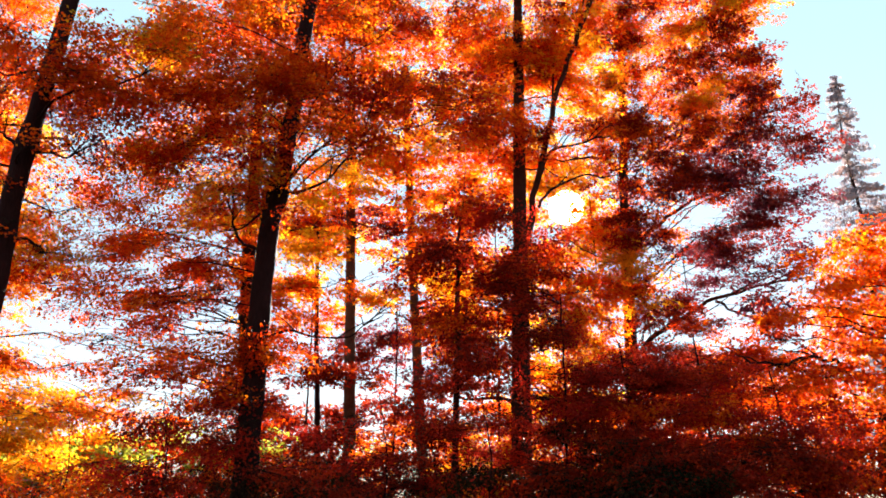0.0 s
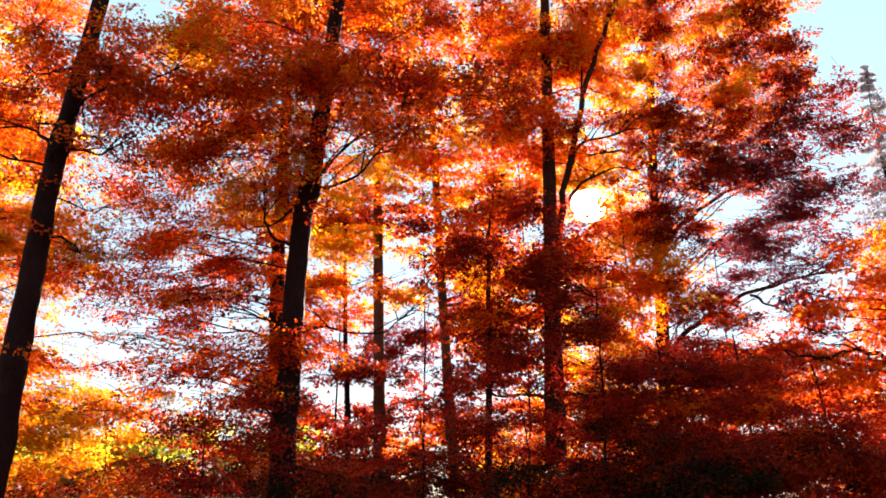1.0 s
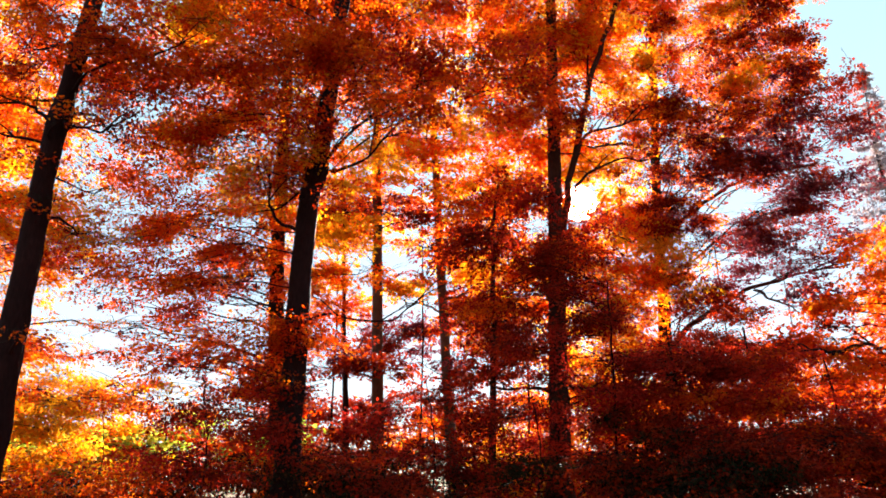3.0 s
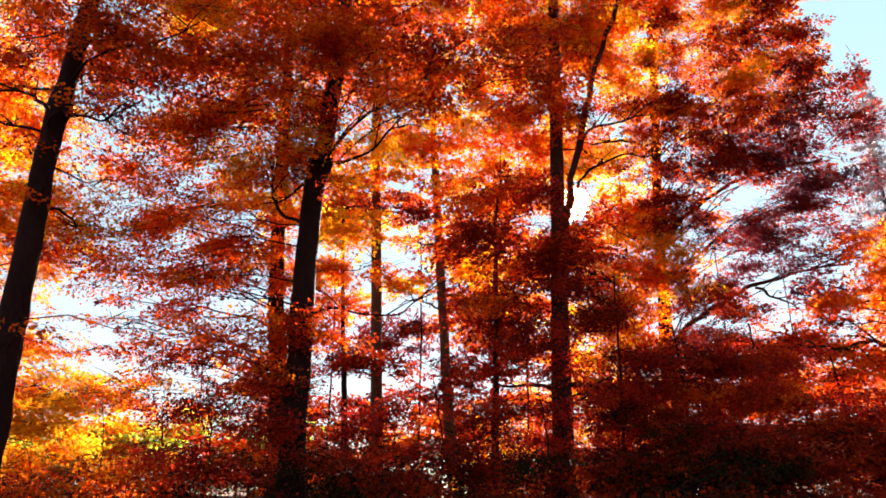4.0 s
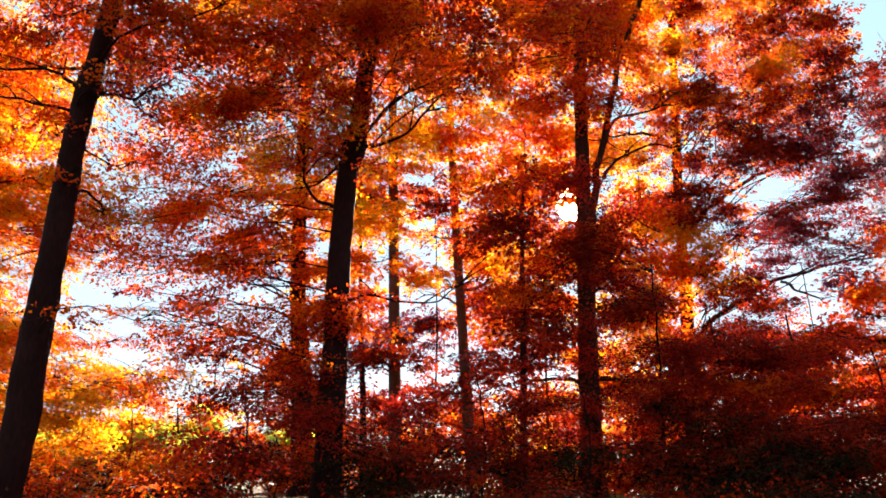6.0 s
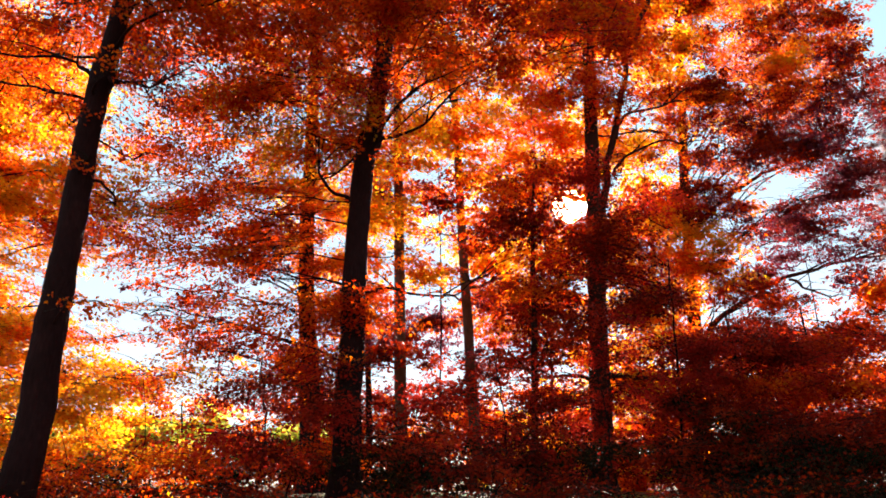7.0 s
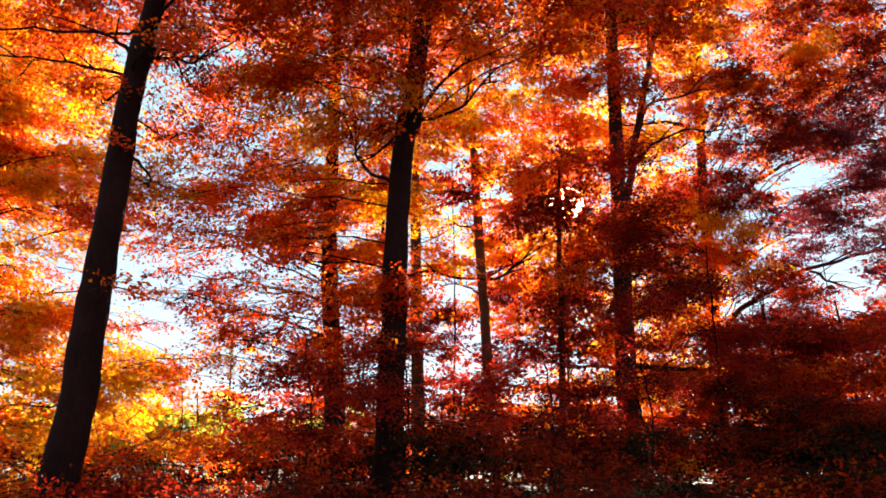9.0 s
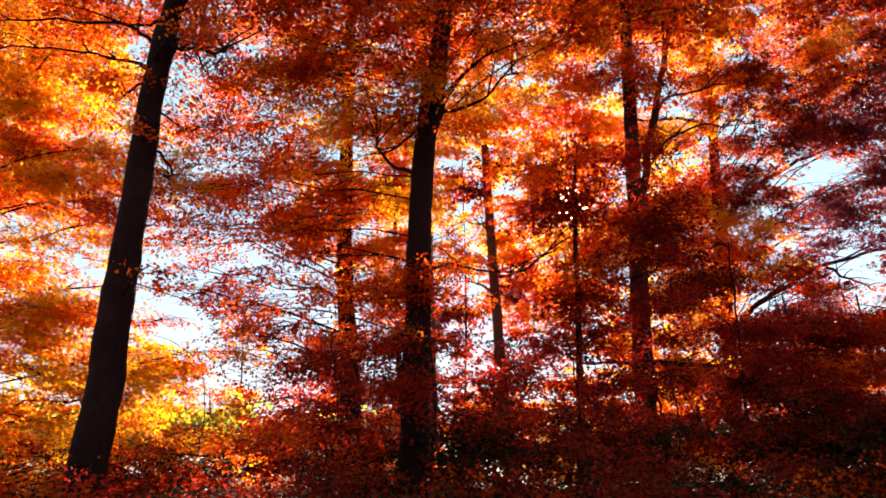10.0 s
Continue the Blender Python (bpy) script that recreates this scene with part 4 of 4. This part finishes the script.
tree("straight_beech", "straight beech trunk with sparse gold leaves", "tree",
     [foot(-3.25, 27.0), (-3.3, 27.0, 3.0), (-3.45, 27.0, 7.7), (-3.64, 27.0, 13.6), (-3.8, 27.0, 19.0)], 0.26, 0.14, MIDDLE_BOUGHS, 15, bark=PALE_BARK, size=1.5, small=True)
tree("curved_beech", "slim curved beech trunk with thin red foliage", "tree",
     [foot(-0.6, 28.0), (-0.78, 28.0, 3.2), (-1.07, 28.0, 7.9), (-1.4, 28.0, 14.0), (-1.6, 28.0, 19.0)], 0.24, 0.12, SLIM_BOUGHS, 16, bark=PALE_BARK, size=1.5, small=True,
     forks=[([(-1.22, 28.0, 11.61), (-1.93, 27.9, 11.65), (-2.79, 27.8, 11.65), (-3.53, 27.7, 11.69), (-4.16, 27.6, 11.51)], 0.060, 0.015),
            ([(-1.23, 28.0, 10.78), (-0.66, 27.9, 11.02), (-0.03, 27.8, 11.08), (0.59, 27.7, 11.14), (1.11, 27.6, 11.29)], 0.060, 0.015),
            ([(-1.15, 28.0, 8.21), (-0.49, 27.9, 8.29), (0.12, 27.8, 8.59), (0.74, 27.7, 9.0), (1.46, 27.6, 9.3)], 0.070, 0.015),
            ([(-1.13, 28.0, 9.84), (-1.51, 27.9, 10.25), (-2.04, 27.8, 10.32), (-2.57, 27.7, 10.61)], 0.045, 0.015),
            ([(-1.11, 28.0, 7.68), (-1.52, 27.9, 7.96), (-2.14, 27.8, 8.04), (-2.75, 27.7, 7.84)], 0.045, 0.015)])
tree("forked_beech", "beech with a forked trunk and golden leaves", "tree",
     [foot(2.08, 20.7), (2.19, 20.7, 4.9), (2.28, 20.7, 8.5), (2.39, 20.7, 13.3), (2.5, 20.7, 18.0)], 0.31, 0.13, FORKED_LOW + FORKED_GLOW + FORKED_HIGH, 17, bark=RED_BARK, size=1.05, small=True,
     forks=[([(2.25, 20.7, 7.4), (2.45, 20.65, 8.2), (2.89, 20.6, 10.6), (3.77, 20.6, 13.9), (4.76, 20.6, 16.6), (5.4, 20.6, 18.0)], 0.125, 0.05),
            ([(2.8, 20.6, 10.2), (3.1, 20.6, 11.0), (3.54, 20.6, 11.57), (4.34, 20.5, 11.74), (5.2, 20.4, 11.9)], 0.06, 0.02),
            ([(2.85, 20.6, 9.6), (3.3, 20.5, 10.2), (4.0, 20.4, 10.5), (5.0, 20.3, 10.5)], 0.05, 0.02),
            ([(2.2, 20.6, 4.0), (2.6, 20.5, 3.95), (3.17, 20.5, 3.91), (4.06, 20.4, 3.93), (5.4, 20.2, 4.1)], 0.08, 0.03),
            ([(2.1, 20.6, 3.8), (1.8, 20.5, 3.88), (1.21, 20.5, 3.99), (0.68, 20.5, 3.94), (0.2, 20.5, 4.1)], 0.06, 0.02)])
tree("thin_beech", "thin dark beech stem with red and orange leaves", "tree",
     [foot(0.25, 19.6), (0.30, 19.6, 1.9), (0.40, 19.6, 5.9), (0.43, 19.6, 8.2), (0.62, 19.7, 9.6)], 0.13, 0.015, THIN_BOUGHS, 18, bark=RED_BARK, size=1.25, small=True)
tree("spreading_beech", "great beech with spreading limbs, orange leaves and unlit ones painted purple", "tree",
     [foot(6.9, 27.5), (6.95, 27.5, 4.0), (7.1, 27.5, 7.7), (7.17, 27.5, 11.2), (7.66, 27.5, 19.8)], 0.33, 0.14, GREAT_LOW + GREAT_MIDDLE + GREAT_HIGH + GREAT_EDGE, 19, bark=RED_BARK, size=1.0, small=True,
     forks=[([(7.0, 27.4, 5.8), (7.4, 26.6, 6.6), (7.96, 26.0, 7.07), (9.14, 25.3, 7.79), (9.99, 24.8, 7.99), (10.97, 24.6, 8.28), (12.6, 24.5, 8.54)], 0.11, 0.03),
            ([(7.15, 27.4, 10.0), (8.0, 26.0, 11.0), (9.4, 24.5, 11.6), (11.0, 22.5, 11.4)], 0.10, 0.03),
            ([(9.5, 25.1, 7.85), (10.1, 24.9, 7.4), (10.8, 24.7, 7.0)], 0.05, 0.02),
            ([(7.2, 27.4, 13.5), (6.6, 27.2, 14.2), (5.8, 27.0, 14.2), (4.6, 26.5, 13.8)], 0.09, 0.03)])
tree("edge_beech", "beech with orange leaves and dark low branches", "tree",
     [foot(11.5, 20.0), (11.6, 20.0, 3.0), (12.6, 20.2, 6.0), (13.4, 20.4, 9.0)], 0.22, 0.06, EDGE_BOUGHS, 20, size=1.25, small=True,
     forks=[([(11.4, 20.0, 4.3), (10.2, 19.0, 4.7), (9.04, 18.0, 4.67), (7.86, 17.5, 4.4), (6.8, 17.0, 4.41)], 0.07, 0.02)])
stand("beech_thicket", "dense thicket with shade painted into its dark red leaves", "shrub", THICKET_BOUGHS, 2.4, 0.05, 210, group="thicket shrubs", size=0.75)
stand("hedge_shrub", "dense shrub of dull red leaves with shade painted in near-black", "shrub", HEDGE_BOUGHS, 2.4, 0.045, 220, group="thicket shrubs", size=0.75)
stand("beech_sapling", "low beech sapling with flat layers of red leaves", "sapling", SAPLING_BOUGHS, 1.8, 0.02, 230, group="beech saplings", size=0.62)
stand("beech_sapling", "small beech sapling with red and orange leaves", "sapling", SPRIG_BOUGHS, 1.8, 0.012, 240, group="beech saplings", size=0.6)
stand("bramble_shrub", "undergrowth shrub with shade painted into its dark red leaves", "shrub", BRUSH_BOUGHS, 1.8, 0.02, 250, group="brambles on the bank", size=0.7)
stand("shade_shrub", "dark green shrub with deep shade painted into near-black leaves", "shrub", SHADE_BOUGHS, 1.8, 0.02, 255, group="brambles on the bank", size=0.8)
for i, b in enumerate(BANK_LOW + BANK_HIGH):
    tree("bramble_shrub", "low red undergrowth on the bank with shade painted in near-black leaves", "shrub", [foot(b[0], b[1]), (b[0], b[1], b[2] - 0.1), (b[0] + 0.1, b[1], b[2] + 0.1)],
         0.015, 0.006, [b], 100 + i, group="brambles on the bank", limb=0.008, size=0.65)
tree("beech_sapling", "slender sapling with thin red sprays before the forked beech", "sapling",
     [foot(2.4, 15.3), (2.5, 15.3, 3.0), (2.5, 15.3, 5.5)], 0.035, 0.012, SCREEN_BOUGHS, 30, limb=0.015, size=0.75)
stand("forest_beech", "beech with orange leaves deeper in the wood", "tree", DEEP_FLOOR + DEEP_LOW + DEEP_MIDDLE + DEEP_HIGH, 4.5, 0.05, 290, group="beeches deeper in the wood", size=1.6, small=True)
stand("sunlit_bush", "sunlit yellow-green bush behind the trees", "shrub", BUSH_BOUGHS, 3.0, 0.05, 260, group="sunlit bushes", size=1.6, small=True)
tree("pole_tree", "thin bare far stem among the trees", "tree",
     [foot(-4.2, 26.0), (-4.33, 26.0, 4.3), (-4.5, 26.0, 7.0), (-4.7, 26.0, 12.0)], 0.13, 0.05, [(-4.6, 26.0, 11.0, 1.5, 1.2, 1.2, 0.6, "O5R4")], 27, size=1.3)


# unseen wood added to close the place behind the camera, thinned for fill light
def wood_behind():
    rng = random.Random(77)
    for i in range(7):
        x, y = -21 + 7 * i + rng.uniform(-1, 1), -11 + rng.uniform(-2, 2)
        lobes = [(x + rng.uniform(-2.5, 2.5), y + rng.uniform(-1.5, 1.5), z, 3.0, 2.0, 1.7, 0.18, "R6O3") for z in (2.0, 4.5, 7.5, 10.5, 13.5)]
        tree("beech", "unseen added beech with red leaves behind the camera", "tree", [foot(x, y), (x, y, 5.0), (x + 0.3, y, 12.0)], 0.2, 0.08, lobes, 80 + i, group="beeches across the track", size=3.0, small=True)


wood_behind()


# ---- far spruce ----
def spruce(x, y, z0, top, spread, seed):
    rng = np.random.default_rng(seed)
    holder = tagged(new("spruce"), "tall sparse spruce, hanging grey-green branches paled with painted haze", "tree")
    holder.location = (x, y, z0)
    h = top - z0
    line = [Vector((0.15 * math.sin(i * 0.7), 0, h * i / 19)) for i in range(20)]
    part("trunk", tube("trunk", line, [0.3 * (1 - i / 19.5) + 0.02 for i in range(20)], 8, 0.05, seed), BARK, holder)
    quads, wood = [], []
    for k in range(300):
        u = rng.random() ** 0.8
        zz = h * (0.12 + 0.88 * u)
        reach = spread * (1 - u) ** 0.75 * rng.uniform(0.6, 1.1) + 0.2
        a = rng.uniform(0, 2 * math.pi)
        d = np.array([math.cos(a), math.sin(a), 0])
        base = np.array([0, 0, zz])
        wood.append([base, d * reach, reach])
        m = int(32 * reach) + 18
        t = rng.random(m) ** 0.7
        p = base + d * (t * reach)[:, None] + np.array([0, 0, 1]) * (-0.45 * reach * t + 0.25 * reach * t ** 2)[:, None]
        p += rng.normal(scale=(0.16, 0.16, 0.05), size=(m, 3)) * (0.4 + reach * 0.3)
        hang = unit(np.array([0, 0, -1.0]) + rng.normal(scale=0.45, size=(m, 3)) + d * 0.3)
        side = unit(np.cross(hang, rng.normal(size=(m, 3))))
        ln = rng.uniform(0.15, 0.4, m)[:, None]
        quads.append(np.stack([p, p + hang * ln * 0.5 + side * 0.05, p + hang * ln, p + hang * ln * 0.5 - side * 0.05], axis=1).reshape(-1, 3))
    v = np.concatenate(quads)
    part("needles", polys("needles", v, np.arange(len(v)).reshape(-1, 4)), LEAF["N"], holder, kind="stuff")
    tv = []
    for base, d, reach in wood:
        tip = base + d + np.array([0, 0, -0.2 * reach])
        tv += [base + [0, 0, 0.04], base + np.array([-d[1], d[0], 0]) / reach * 0.03, base + np.array([d[1], -d[0], 0]) / reach * 0.03, tip]
    tv = np.array(tv)
    b = np.arange(0, len(tv), 4)[:, None]
    part("branchwork", polys("branchwork", tv, np.concatenate([b + [0, 1, 3], b + [1, 2, 3], b + [2, 0, 3]])), TWIG, holder, kind="stuff")


spruce(32.4, 54.0, 1.1, 34.3, 4.8, 31)
spruce(38.5, 56.0, 1.1, 27.0, 4.0, 32)
